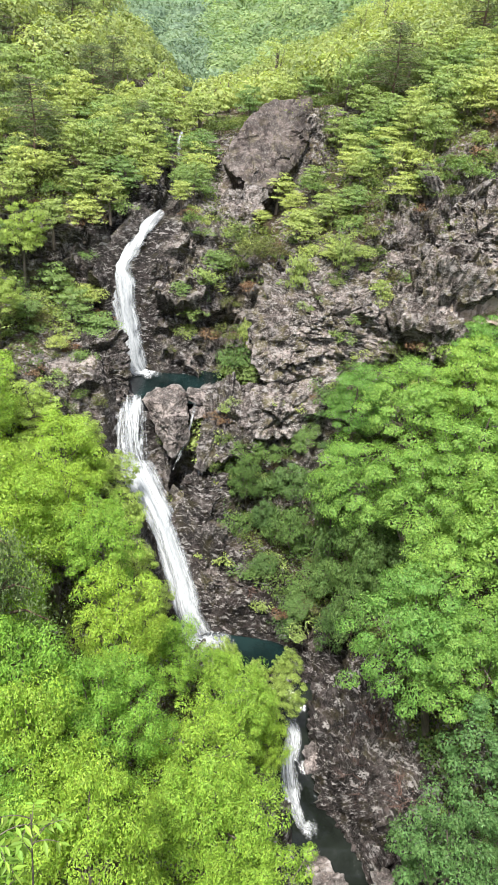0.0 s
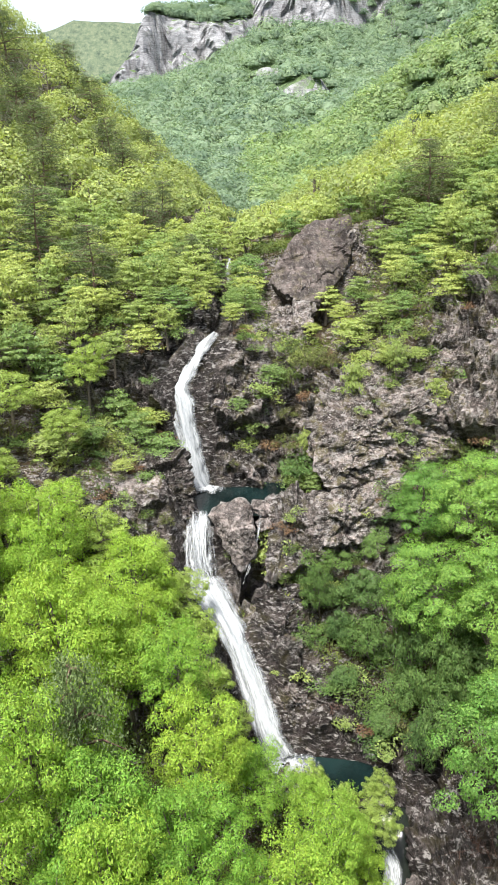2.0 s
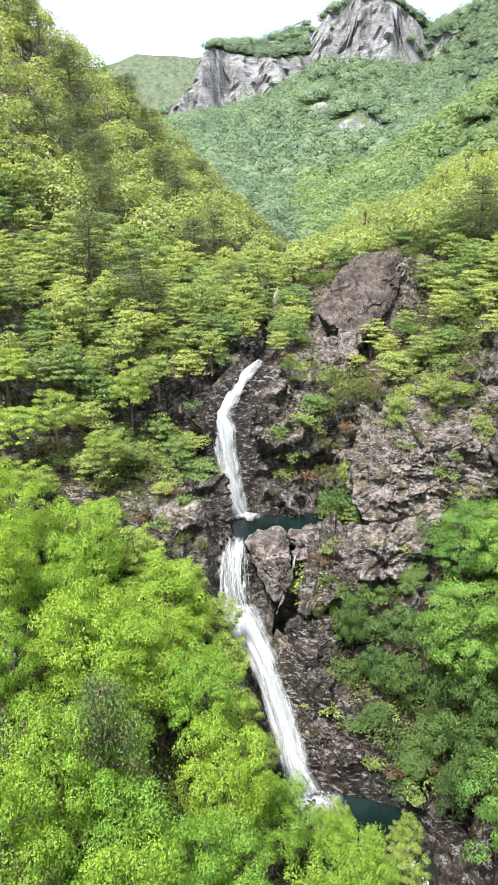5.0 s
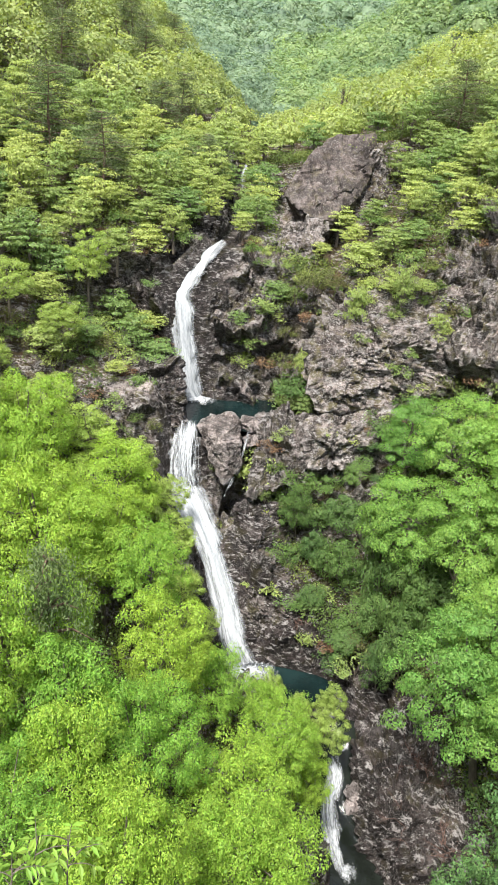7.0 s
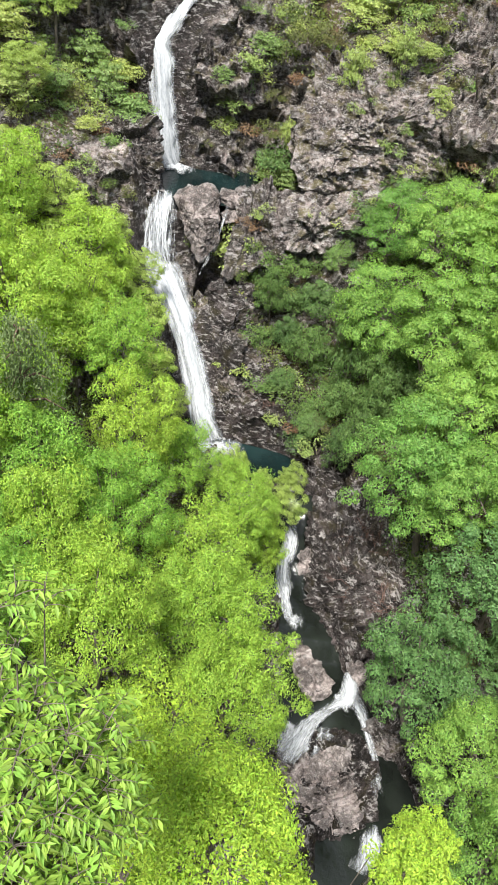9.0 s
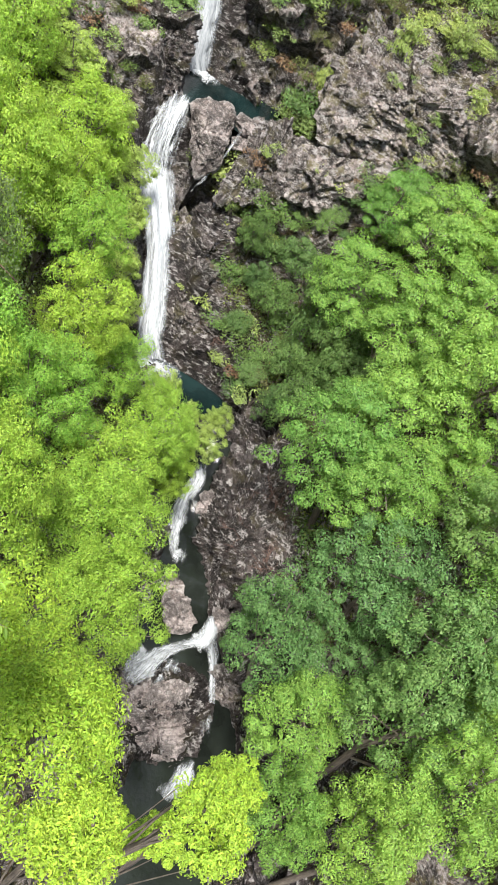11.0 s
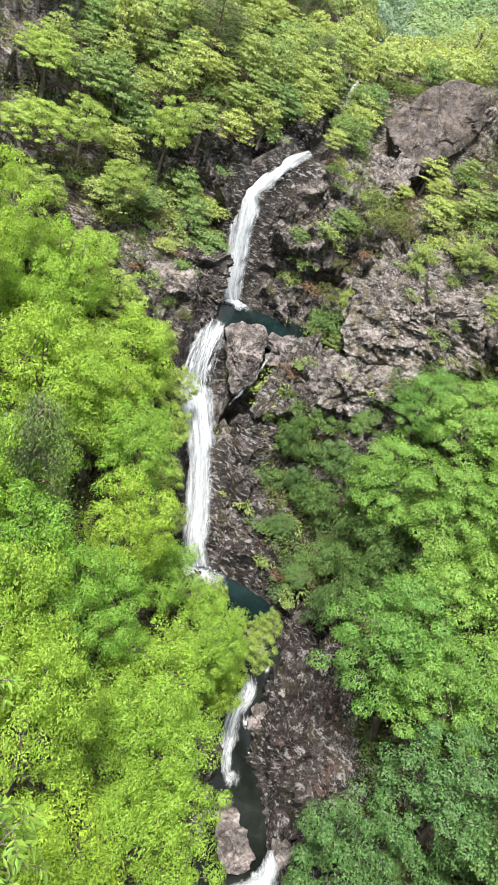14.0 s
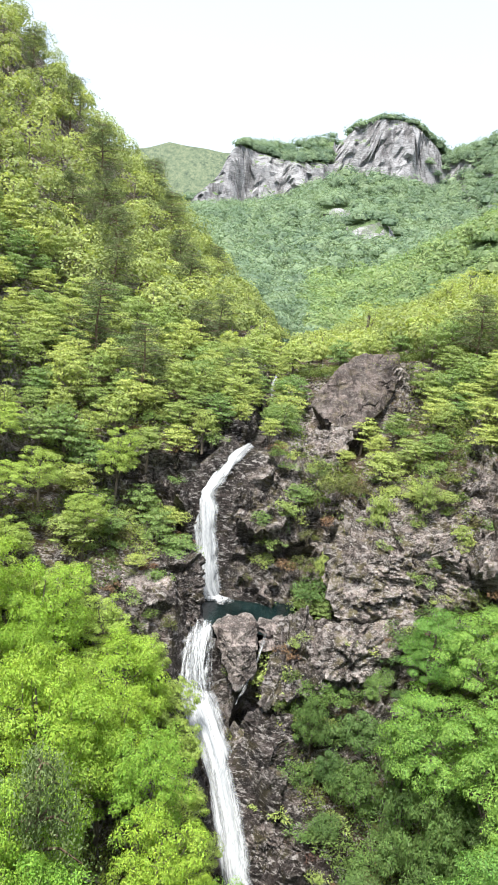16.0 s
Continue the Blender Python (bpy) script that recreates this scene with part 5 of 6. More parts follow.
# trees of the right bank and the left bank, one by one: kind, middle of the crown, radius, where the foot stands aside
RIGHT_BANK = [
    ("R", 8.7, 22.0, 10.4, 2.9, (1.4, 0.2)), ("R", 11.0, 24.6, 11.8, 3.0, (0.6, 0)), ("R", 10.6, 20.6, 10.2, 2.6, (0.6, 0)), ("R", 7.2, 30.9, 12.0, 2.7, (1.0, 0.6)), ("R", 10.4, 33.0, 15.1, 3.0, (0.6, 0.5)), ("R", 13.3, 25.0, 14.3, 3.2, (0.5, 0)), ("R", 7.8, 34.8, 14.7, 2.2, (0.3, 0.5)),
    ("D", 8.9, 15.4, 6.2, 2.3, (1.0, 0)), ("D", 11.7, 17.5, 8.8, 2.7, (0, 0)), ("D", 13.8, 14.1, 10.6, 2.7, (0, 0)), ("D", 15.0, 18.8, 12.7, 2.5, (0, 0)), ("R", 10.4, 12.2, 6.6, 2.3, (1.0, 0)),
    ("R", 15.6, 12.3, 12.3, 2.3, (0, 0)), ("R", 14.4, 9.9, 10.4, 2.2, (0, 0)), ("R", 12.6, 8.4, 8.2, 2.2, (0, 0)), ("R", 10.4, 8.9, 5.8, 1.9, (0.4, 0)), ("R", 15.5, 17.3, 12.7, 2.4, (0, 0)), ("D", 12.8, 11.9, 9.0, 2.3, (0, 0)), ("R", 13.2, 33.2, 16.4, 2.7, (0, 0)), ("R", 10.0, 29.0, 12.6, 2.8, (0, 0)), ("R", 14.2, 35.0, 17.6, 2.2, (0, 0)), ("R", 12.7, 29.6, 14.5, 3.0, (0, 0)),
    ("S", 3.4, 31.3, 6.8, 0.80, (0.2, 0.3)), ("S", 4.9, 32.2, 8.4, 1.20, (0.2, 0.3)), ("S", 6.5, 30.2, 7.1, 1.30, (0.2, 0.3)), ("S", 5.2, 29.6, 5.4, 1.00, (0.2, 0.3)), ("S", 7.5, 27.5, 7.0, 1.20, (0.2, 0.3)), ("S", 2.3, 34.2, 10.3, 0.85, (0.2, 0.3)), ("S", 4.8, 34.4, 10.0, 1.30, (0.2, 0.3)), ("S", 6.6, 31.0, 9.8, 1.40, (0.2, 0.3)), ("S", 6.6, 27.6, 6.0, 0.90, (0.2, 0.3)), ("S", 5.5, 36.0, 11.2, 0.80, (0.2, 0.3)), ("S", 3.4, 33.0, 8.6, 0.90, (0.2, 0.3)), ("S", 7.7, 29.0, 8.7, 1.30, (0.2, 0.3)),
    ("S", 9.1, 30.0, 9.2, 1.40, (0.2, 0.3)), ("S", 10.2, 31.0, 9.7, 1.40, (0.2, 0.3)), ("S", 8.2, 28.4, 8.5, 1.20, (0.2, 0.3)), ("S", 10.1, 28.0, 9.2, 1.30, (0.2, 0.3)),
    ("D", 12.7, 15.7, 6.2, 1.7, (0, 0)), ("R", 16.8, 14.0, 9.5, 1.9, (0, 0)),
]
LEFT_BANK = [
    ("C", 0.7, 13.5, 10.5, 2.3, (-0.6, 0)), ("Y", 1.6, 19.8, 8.2, 1.7, (-0.6, 0)), ("Y", -0.9, 23.0, 8.3, 1.6, (-0.6, 0)), ("Y", 2.5, 21.6, 6.3, 1.3, (-0.6, 0)), ("Z", 4.0, 23.7, 5.1, 0.95, (-0.6, 0)), ("Z", 4.3, 25.4, 5.2, 0.8, (-0.6, 0)), ("Z", -4.4, 32.2, 11.3, 1.3, (-0.5, 0)), ("Z", -3.7, 30.9, 9.8, 1.3, (-0.5, 0)), ("Z", -3.2, 30.0, 7.8, 1.4, (-0.5, 0)), ("Z", -2.3, 28.5, 6.4, 1.3, (-0.6, 0)), ("Y", -1.5, 24.7, 7.6, 1.1, (-0.5, 0)),
    ("Z", -13.1, 33.1, 15.2, 1.7, (0, 0)), ("Z", -10.7, 33.6, 15.3, 1.7, (0, 0)), ("Z", -8.4, 33.2, 14.0, 1.6, (0, 0)), ("Z", -6.0, 33.0, 12.9, 1.3, (-0.3, 0)), ("Z", -5.7, 31.2, 11.2, 1.7, (0, 0)), ("Z", -9.2, 31.1, 12.3, 1.8, (0, 0)),
    ("Z", -16.1, 38.1, 22.6, 1.8, (0, 0)), ("Z", -15.2, 35.2, 20.0, 1.7, (0, 0)), ("Z", -13.4, 37.5, 20.1, 1.6, (0, 0)), ("Z", -10.6, 36.8, 18.6, 1.4, (0, 0)), ("Z", -13.8, 34.4, 17.4, 1.6, (0, 0)), ("Z", -10.1, 40.8, 20.7, 1.4, (0, 0)), ("C", -2.7, 16.7, 11.3, 2.3, (0, 0)), ("Y", -2.9, 21.9, 10.4, 2.1, (0, 0)), ("Y", -4.2, 25.4, 11.5, 2.1, (0, 0)),
    ("Y", -6.4, 30.5, 12.9, 2.4, (0, 0)), ("Y", -7.2, 25.1, 12.9, 2.5, (0, 0)), ("C", -2.3, 11.1, 13.3, 2.1, (0, 0)), ("C", 1.6, 10.9, 10.3, 2.0, (-0.6, 0)),
    ("N", -6.0, 18.5, 14.3, 1.5, (0, 0)), ("Y", 3.2, 20.1, 7.0, 0.9, (-0.5, 0)), ("Y", -10.5, 30.8, 15.1, 2.5, (0, 0)), ("Y", -8.4, 24.7, 13.9, 2.5, (0, 0)), ("Y", -5.2, 17.0, 12.4, 2.2, (0, 0)), ("Y", -7.2, 17.6, 13.9, 2.2, (0, 0)),
    ("Z", 1.5, 26.6, 3.3, 1.00, (-0.5, 0)), ("Z", 2.8, 25.6, 4.1, 0.90, (-0.5, 0)), ("Y", 0.8, 25.0, 2.5, 1.30, (-0.5, 0)),
]
place = random.Random(11)
chosen = []
for group, rows in (("right bank trees", RIGHT_BANK), ("left bank trees", LEFT_BANK)):
    for k, (kind, x, y, z, r, shift) in enumerate(rows):
        ob = stand_crown(MODELS[kind][k % len(MODELS[kind])], x, y, z, r * 1.08, place.uniform(0, 6.28), shift)
        tagged(ob, group=group)
        chosen.append((x, y))

# tall young trees whose tops reach up to the lookout: middle of the crown, radius, foot aside, leaf length and breadth
TALL = [
    (0.80, 3.25, 21.15, 1.15, -0.8, 0.050, 0.42, LEAF_LIME, 210, 105), (4.11, 4.5, 18.23, 0.60, -0.8, 0.052, 0.42, LEAF_LIME, 90, 80), (2.95, 3.05, 21.0, 0.62, -0.9, 0.048, 0.42, LEAF_LIME, 110, 80),
    (-0.5, 4.6, 19.4, 1.4, -0.5, 0.055, 0.42, LEAF_LIME, 210, 100),
    (1.4, 2.2, 21.9, 0.62, -0.8, 0.044, 0.42, LEAF_LIME, 120, 80),
    (2.50, 3.38, 18.0, 0.52, -0.8, 0.050, 0.42, LEAF_LIME, 100, 80), (3.42, 3.70, 17.6, 0.44, -0.6, 0.050, 0.42, LEAF_LIME, 80, 80),
]
for k, (x, y, z, r, aside, leaf, wide, mat, clumps, per) in enumerate(TALL):
    g = hgt(x + aside, y)
    ob = broadleaf(170 + k, (r, r, r * 0.85), math.hypot(z - g, aside), clumps, per, r * 0.17, leaf, mat, flat=0.7, inner=260, low=-0.55, wide=wide, girth=0.09, fine=False,
                   label="young tree with small bright yellow-green leaves")
    ob.matrix_basis = Matrix.Translation((x + aside, y, g)) @ leaning(-aside, 0, z - g)
    tagged(ob, group="trees below the lookout")


def ash_tree(seed, foot, middle, spread, shoots, label, long_shoots=()):
    """A slim ash: tall stem, thin rising shoots, and drooping compound leaves of pointed leaflets in pairs."""
    pick = np.random.RandomState(seed)
    foot, middle = np.array(foot, float), np.array(middle, float)
    tree = new("tree")
    fork = middle + np.array([-0.1, 0, -spread[2] * 1.1])
    bark = [tube([foot - (0, 0, 0.6), foot * 0.5 + fork * 0.5 + (0.15, 0.1, 0), fork], [0.10, 0.075, 0.045], 7)]
    ends = []
    for _ in range(shoots):
        d = pick.normal(size=3)
        d[2] = abs(d[2]) * 0.9 - 0.25
        d /= np.linalg.norm(d)
        ends.append(middle + d * np.array(spread) * pick.uniform(0.55, 1.0))
    ends += [np.array(e, float) for e in long_shoots]
    verts, quads = [], []
    for e in ends:
        knee = fork * 0.5 + e * 0.5 + pick.normal(size=3) * 0.06 + (0, 0, -0.08)
        bark.append(tube([fork, knee, e], [0.016, 0.009, 0.003], 5))
        heading = (e - knee) / np.linalg.norm(e - knee)
        for k in range(pick.randint(6, 10)):
            turn = k * 2.4 + pick.uniform(-0.4, 0.4)
            side = np.array([math.cos(turn), math.sin(turn), 0.0]) * 0.9 + heading * 0.5 + np.array([0, 0, 0.25])
            side /= np.linalg.norm(side)
            root = e - heading * pick.uniform(0, 0.22)
            length = pick.uniform(0.12, 0.22)
            pairs = pick.randint(2, 5)
            stalk = [root + side * length * u - np.array([0, 0, 0.55 * length * u * u]) for u in np.linspace(0, 1, 5)]
            bark.append(tube(stalk, [0.0035, 0.003, 0.0025, 0.002, 0.0015], 3))
            across = np.cross(side, (0, 0, 1.0))
            across /= np.linalg.norm(across)
            for j in range(2 * pairs + 1):
                u = 1.0 if j == 2 * pairs else 0.45 + 0.45 * (j // 2) / max(1, pairs - 1)
                at = root + side * length * u - np.array([0, 0, 0.55 * length * u * u])
                sway = 0.0 if j == 2 * pairs else (1 if j % 2 else -1)
                out = side * (0.55 if sway else 1.0) + across * sway + np.array([0, 0, -0.45 - 0.5 * pick.rand()])
                out /= np.linalg.norm(out)
                size = pick.uniform(0.048, 0.080)
                wide = np.cross(out, (0, 0, 1.0)) + pick.normal(size=3) * 0.25
                wide = (wide - (wide @ out) * out)
                wide *= size * 0.17 / np.linalg.norm(wide)
                below = np.cross(wide, out)
                below *= -np.sign(below[2]) * size * 0.09 / max(np.linalg.norm(below), 1e-6)
                n = len(verts)
                verts += [at, at + out * size * 0.45 + below, at + out * size - np.array([0, 0, size * 0.12]), at + out * size * 0.40 + wide, at + out * size * 0.40 - wide]
                quads += [(n, n + 3, n + 2, n + 1), (n, n + 1, n + 2, n + 4)]
    part("trunk", joined("trunk", bark, BARK, True), tree)
    crown = mesh_of("crown", np.array(verts), np.array(quads), LEAF_ASH)
    part("crown", crown, tree)
    return tagged(tree, label, "tree", group="trees below the lookout")


ash_tree(611, (-1.3, 2.2, hgt(-1.3, 2.2)), (-0.72, 1.60, 25.85), (0.62, 0.75, 0.70), 130, "young ash tree with long pointed drooping leaflets below the lookout", long_shoots=((-0.74, 2.38, 26.72), (-0.86, 2.32, 26.78), (-0.95, 2.2, 26.7), (-0.28, 1.88, 26.38), (-0.82, 2.1, 26.6)))
ash_tree(617, (-2.2, 1.6, hgt(-2.2, 1.6)), (-1.45, 1.7, 26.0), (0.7, 0.8, 0.75), 60, "young ash tree with long pointed drooping leaflets beside another", long_shoots=((-1.3, 2.4, 26.7),))


def fill(n, kinds, xs, ys, gap, tall, radius, edge, group, seed):
    """More trees of a bank, as dense as they stand."""
    pick = random.Random(seed)
    made = 0
    for _ in range(3000):
        if made >= n:
            break
        x, y = pick.uniform(*xs), pick.uniform(*ys)
        r = pick.uniform(*radius)
        if not edge(x, y, r) or not free(x, y, gap):
            continue
        kind = pick.choice(kinds)
        kind = "C" if kind == "Y" and y < 14 else kind
        model = pick.choice(MODELS[kind])
        tagged(stand_crown(model, x, y, hgt(x, y) + pick.uniform(*tall), r, pick.uniform(0, 6.28)), group=group)
        made += 1


left_edge = along((4, 1.0), (8, 3.2), (12, 3.4), (17, 3.2), (20, 1.0), (22, -0.2), (25, -1.6), (30, -4.4), (34, -6.0))
right_edge = along((4, 10.5), (14, 9.0), (20, 8.2), (27, 8.0), (31, 6.4), (36, 7.0))



def free(x, y, gap):
    for a, b in chosen:
        if (a - x) ** 2 + (b - y) ** 2 < gap * gap:
            return False
    chosen.append((x, y))
    return True


def slope_at(x, y):
    e = 0.6
    return math.hypot(hgt(x + e, y) - hgt(x - e, y), hgt(x, y + e) - hgt(x, y - e)) / (2 * e)


fill(15, "Y", (-15, 3), (5, 34), 2.2, (4.6, 6.0), (1.9, 2.5), lambda x, y, r: x + r < left_edge(y) and x > -3 - 0.42 * y, "left bank trees", 3)
fill(9, "RRD", (8, 22), (6, 32.5), 2.7, (4.6, 6.2), (2.1, 2.9), lambda x, y, r: x - r > right_edge(y) and (y > 10 or x < 18), "right bank trees", 4)

# small trees rooted on the rock ledges: x, y, height of the crown's middle, radius
LEDGE = [
    (5.0, 41.3, 20.4, 0.8), (7.4, 41.0, 20.9, 0.75), (3.4, 41.9, 18.8, 0.7), (3.0, 48.9, 21.0, 0.8), (5.2, 49.6, 22.0, 0.9), (6.6, 51.4, 23.4, 0.9),
    (5.3, 44.9, 20.6, 1.47), (7.0, 44.9, 21.9, 1.26), (4.3, 52.0, 22.0, 1.36), (8.5, 41.7, 20.8, 0.73), (6.9, 41.8, 19.7, 0.86), (9.5, 40.3, 18.8, 0.72), (2.4, 39.9, 13.9, 0.85), (1.5, 42.4, 16.0, 0.92),
    (-1.6, 42.7, 16.6, 0.66), (2.6, 41.6, 17.2, 0.73), (-0.1, 43.2, 18.0, 0.59), (0.4, 43.9, 20.6, 0.95), (-7.8, 37.4, 16.5, 0.62), (-9.6, 38.6, 17.6, 0.89), (-11.3, 36.6, 17.4, 1.22),
    (-7.0, 41.7, 20.2, 1.12), (8.3, 44.6, 22.8, 1.05), (10.8, 43.6, 24.2, 1.17), (10.8, 50.3, 26.0, 1.25), (11.8, 42.6, 24.6, 0.95),
]
BANK_SHRUBS = [
    (13.5, 42.0, 25.6, 0.87), (8.6, 55.6, 25.7, 1.11), (6.5, 51.7, 23.3, 1.04), (-0.6, 50.5, 22.8, 0.93), (0.4, 58.6, 26.2, 1.16), (2.6, 35.1, 10.1, 0.92), (3.9, 31.2, 6.5, 1.07), (2.2, 31.5, 7.0, 0.77),
    (5.5, 32.9, 7.5, 1.04), (3.9, 34.1, 8.4, 1.05), (1.8, 33.3, 8.7, 0.78), (6.1, 29.9, 5.8, 0.89), (4.7, 29.7, 4.8, 0.83), (3.2, 35.0, 9.8, 1.05),
]
THICKETS = [bush(330 + k, 1.0, (LEAF_THICKET, SCRUB, LEAF_THICKET)[k % 3], "dense dark green thicket on the slope below the trees", n=1350, leaf=0.105, name="thicket") for k in range(5)]
for k, (x, y, z, r) in enumerate(BANK_SHRUBS):
    tagged(stand(THICKETS[k % 5], x, y, r * 1.15, place.uniform(0, 6.28)), group="thickets by the pool")
for _ in range(900):
    y, x = place.uniform(28.5, 38), place.uniform(1.5, 12)
    if abs(x - float(bed_x(y))) - float(bed_w(y)) < 3.2 or len(chosen) > 175 or not free(x, y, 0.95):
        continue
    tagged(stand(THICKETS[place.randrange(5)], x, y, place.uniform(0.55, 1.1), place.uniform(0, 6.28)), group="thickets by the pool")
for k, (x, y, z, r) in enumerate(LEDGE):
    ob = stand_crown(MODELS["M"][k % 6], x, y, z if x > 2 else min(z, hgt(x, y) + 0.9 * r), r * 1.15, place.uniform(0, 6.28))
    tagged(ob, "small light green tree rooted on a rock ledge", group="trees on the ledges")
    chosen.append((x, y))

# trees that close over the stream above the fall
for x, y, s in ((-1.1, 48.2, 0.55), (-4.3, 47.8, 0.6), (-0.9, 51.6, 0.6), (-4.5, 51.5, 0.65), (-1.0, 55.4, 0.65), (-4.4, 55.6, 0.7), (-1.2, 59.6, 0.7), (-4.6, 60.2, 0.7), (-2.4, 66.0, 0.75), (-3.6, 69.5, 0.8), (-1.9, 46.6, 0.4), (-3.9, 46.9, 0.42), (-2.0, 49.6, 0.45), (-3.5, 50.2, 0.45), (-1.9, 53.0, 0.5), (-3.5, 54.0, 0.5), (-2.0, 57.6, 0.5)):
    chosen.append((x, y))
    tagged(stand(place.choice(MODELS["M"]), x, y, s, place.uniform(0, 6.28)), group="trees by the upper stream")

# trees with open crowns, their dark branches showing
for k, (x, y, r) in enumerate(((6.2, 88.0, 2.6), (13.3, 78.6, 2.8), (29.0, 98.0, 3.4), (17.0, 88.0, 2.6))):
    ob = broadleaf(400 + k, (r, r, r * 0.9), r * 1.5, 60, 60, 0.5, 0.15, LEAF_SLOPE, flat=0.5, inner=0, low=-0.4, girth=0.2, label="open-crowned tree with dark branches and sparse yellow-green leaves")
    ob.matrix_basis = pose(x, y, hgt(x, y) + 0.2)
    chosen.append((x, y))
    tagged(ob, group="open-crowned trees")

# pines that stand out on the flanks
PINES = [
    (-22.9, 98.6, 0.86), (-19.2, 93.0, 0.86), (-15.7, 82.1, 0.77), (-13.3, 95.8, 0.67), (-14.7, 50.9, 0.77), (-10.8, 47.7, 0.67), (-16.6, 61.7, 0.82), (-7.9, 64.2, 0.62), (-8.9, 58.7, 0.62), (-4.8, 52.9, 0.48),
    (-22.6, 77.0, 0.96), (-27.0, 88.0, 1.06), (-19.5, 70.0, 0.86), (-24.5, 72.0, 0.86), (-12.6, 74.0, 0.77), (-33.0, 95.0, 0.86), (-38.0, 94.0, 0.86), (12.1, 56.9, 0.7), (19.2, 61.4, 0.8),
]
for k, (x, y, s) in enumerate(PINES):
    chosen.append((x, y))
    tagged(stand(MODELS["P"][k % 4], x, y, s, place.uniform(0, 6.28), z=hgt(x, y) - 0.2), group="pines on the flanks")

# trees over both flanks of the gorge; the farther ones stand too thick to be told apart
count, thick = 0, []
for _ in range(20000):
    if count >= 225 and len(thick) >= 470:
        break
    y = 39 + 79 * place.random() ** 1.1
    left = place.random() < 0.56
    bx = float(bed_x(y))
    near = float(bed_w(y)) + (0.9 if y < 48 else 0.25)
    if left:
        x = bx - near - place.random() * (13 + y * 0.33)
    else:
        x = bx + near + 0.3 + place.random() * (11 + y * 0.33)
    if abs(x) > 0.47 * y + 2 or (not left and y < 45) or (left and y < 39.5):
        continue
    if not left and 55.0 < y < 59.5 and 0.2 < x < 7.2 or (not left and y < 59.8 and x < 8.6):
        continue
    st = slope_at(x, y)
    steep_ok = 2.6 if y < 56 else 1.9
    if st > steep_ok or (st > steep_ok - 0.6 and place.random() < 0.4):
        continue
    if not free(x, y, 1.0 + 0.010 * y + (0.55 if y > 60 else 0)):
        continue
    s = place.uniform(0.60, 1.0) * (0.46 + 0.0055 * y)
    if y > 60:
        thick.append((x, y, hgt(x, y), s))
        continue
    if count >= 225:
        continue
    count += 1
    ob = stand(place.choice(MODELS["M"]), x, y, s, place.uniform(0, 6.28), z=hgt(x, y) - 0.3 * s, squash=place.uniform(0.85, 1.2))
    tagged(ob, group="trees on the left flank" if left else "trees on the right flank")

# far woods and undergrowth: nobody could count these
rng = np.random.RandomState(77)


def wood(name, label, category, spots, radius, per, leaf, material, squash=0.85, lift=0.3, rough=0.22, core=False, grown=1.0):
    """Many crowns in one object: leafy shells with an uneven outline, over lumpy cores where they stand far off."""
    n = len(spots)
    size = radius * rng.uniform(0.6, 1.35, n) * grown
    shade = rng.uniform(0, 1, n)

    def shell(k, d, low, high):
        bump = 1 + 0.28 * value_noise(d * 1.9 + k[:, None] * 3.7, 17) + 0.12 * value_noise(d * 4.5 + k[:, None] * 1.3, 18)
        return spots[k] + d * (size[k] * bump * rng.uniform(low, high, len(k)))[:, None] * np.array([1, 1, squash]) + np.array([0, 0, radius * lift])

    k = np.repeat(np.arange(n), per)
    d = rng.normal(size=(len(k), 3))
    d /= np.linalg.norm(d, axis=1)[:, None]
    d[:, 2] = np.abs(d[:, 2]) * 0.9 + 0.03
    near_leaf = leaf * (np.clip(spots[k, 1] / 330, 0.45, 1.0) if core else np.ones(len(k)))
    v, f = leaves(shell(k, d, *((0.84, 1.06) if core else (0.8, 1.05))), d + np.array([0, 0, 0.25]) + rng.normal(size=(len(k), 3)) * rough, near_leaf, near_leaf * 0.75, rng)
    tones = np.repeat(shade[k], 3)
    if core:
        bm = bmesh.new()
        bmesh.ops.create_icosphere(bm, subdivisions=2, radius=1)
        bmesh.ops.delete(bm, geom=[q for q in bm.verts if q.co.z < -0.3], context="VERTS")
        ball = np.array([q.co[:] for q in bm.verts])
        bm.verts.index_update()
        tri = np.array([[q.index for q in t.verts] for t in bm.faces])
        bm.free()
        kc = np.repeat(np.arange(n), len(ball))
        fc = (tri[None] + (np.arange(n) * len(ball))[:, None, None]).reshape(-1, 3)
        f = np.concatenate([f, fc + len(v)])
        v = np.concatenate([v, shell(kc, np.tile(ball, (n, 1)), 0.52, 0.62)])
        tones = np.concatenate([tones, shade[kc]])
    me = mesh_of(name, v, f, material)
    tone = me.attributes.new("tone", "FLOAT", "POINT")
    tone.data.foreach_set("value", tones.astype(np.float32))
    return tagged(new(name, me), label, category, kind="stuff")


CX, CY = np.meshgrid(np.arange(-230, 290, 7.6), np.arange(119, 665, 7.6))
cx = CX.ravel() + rng.uniform(-3.2, 3.2, CX.size)
cy = CY.ravel() + rng.uniform(-3.2, 3.2, CX.size)
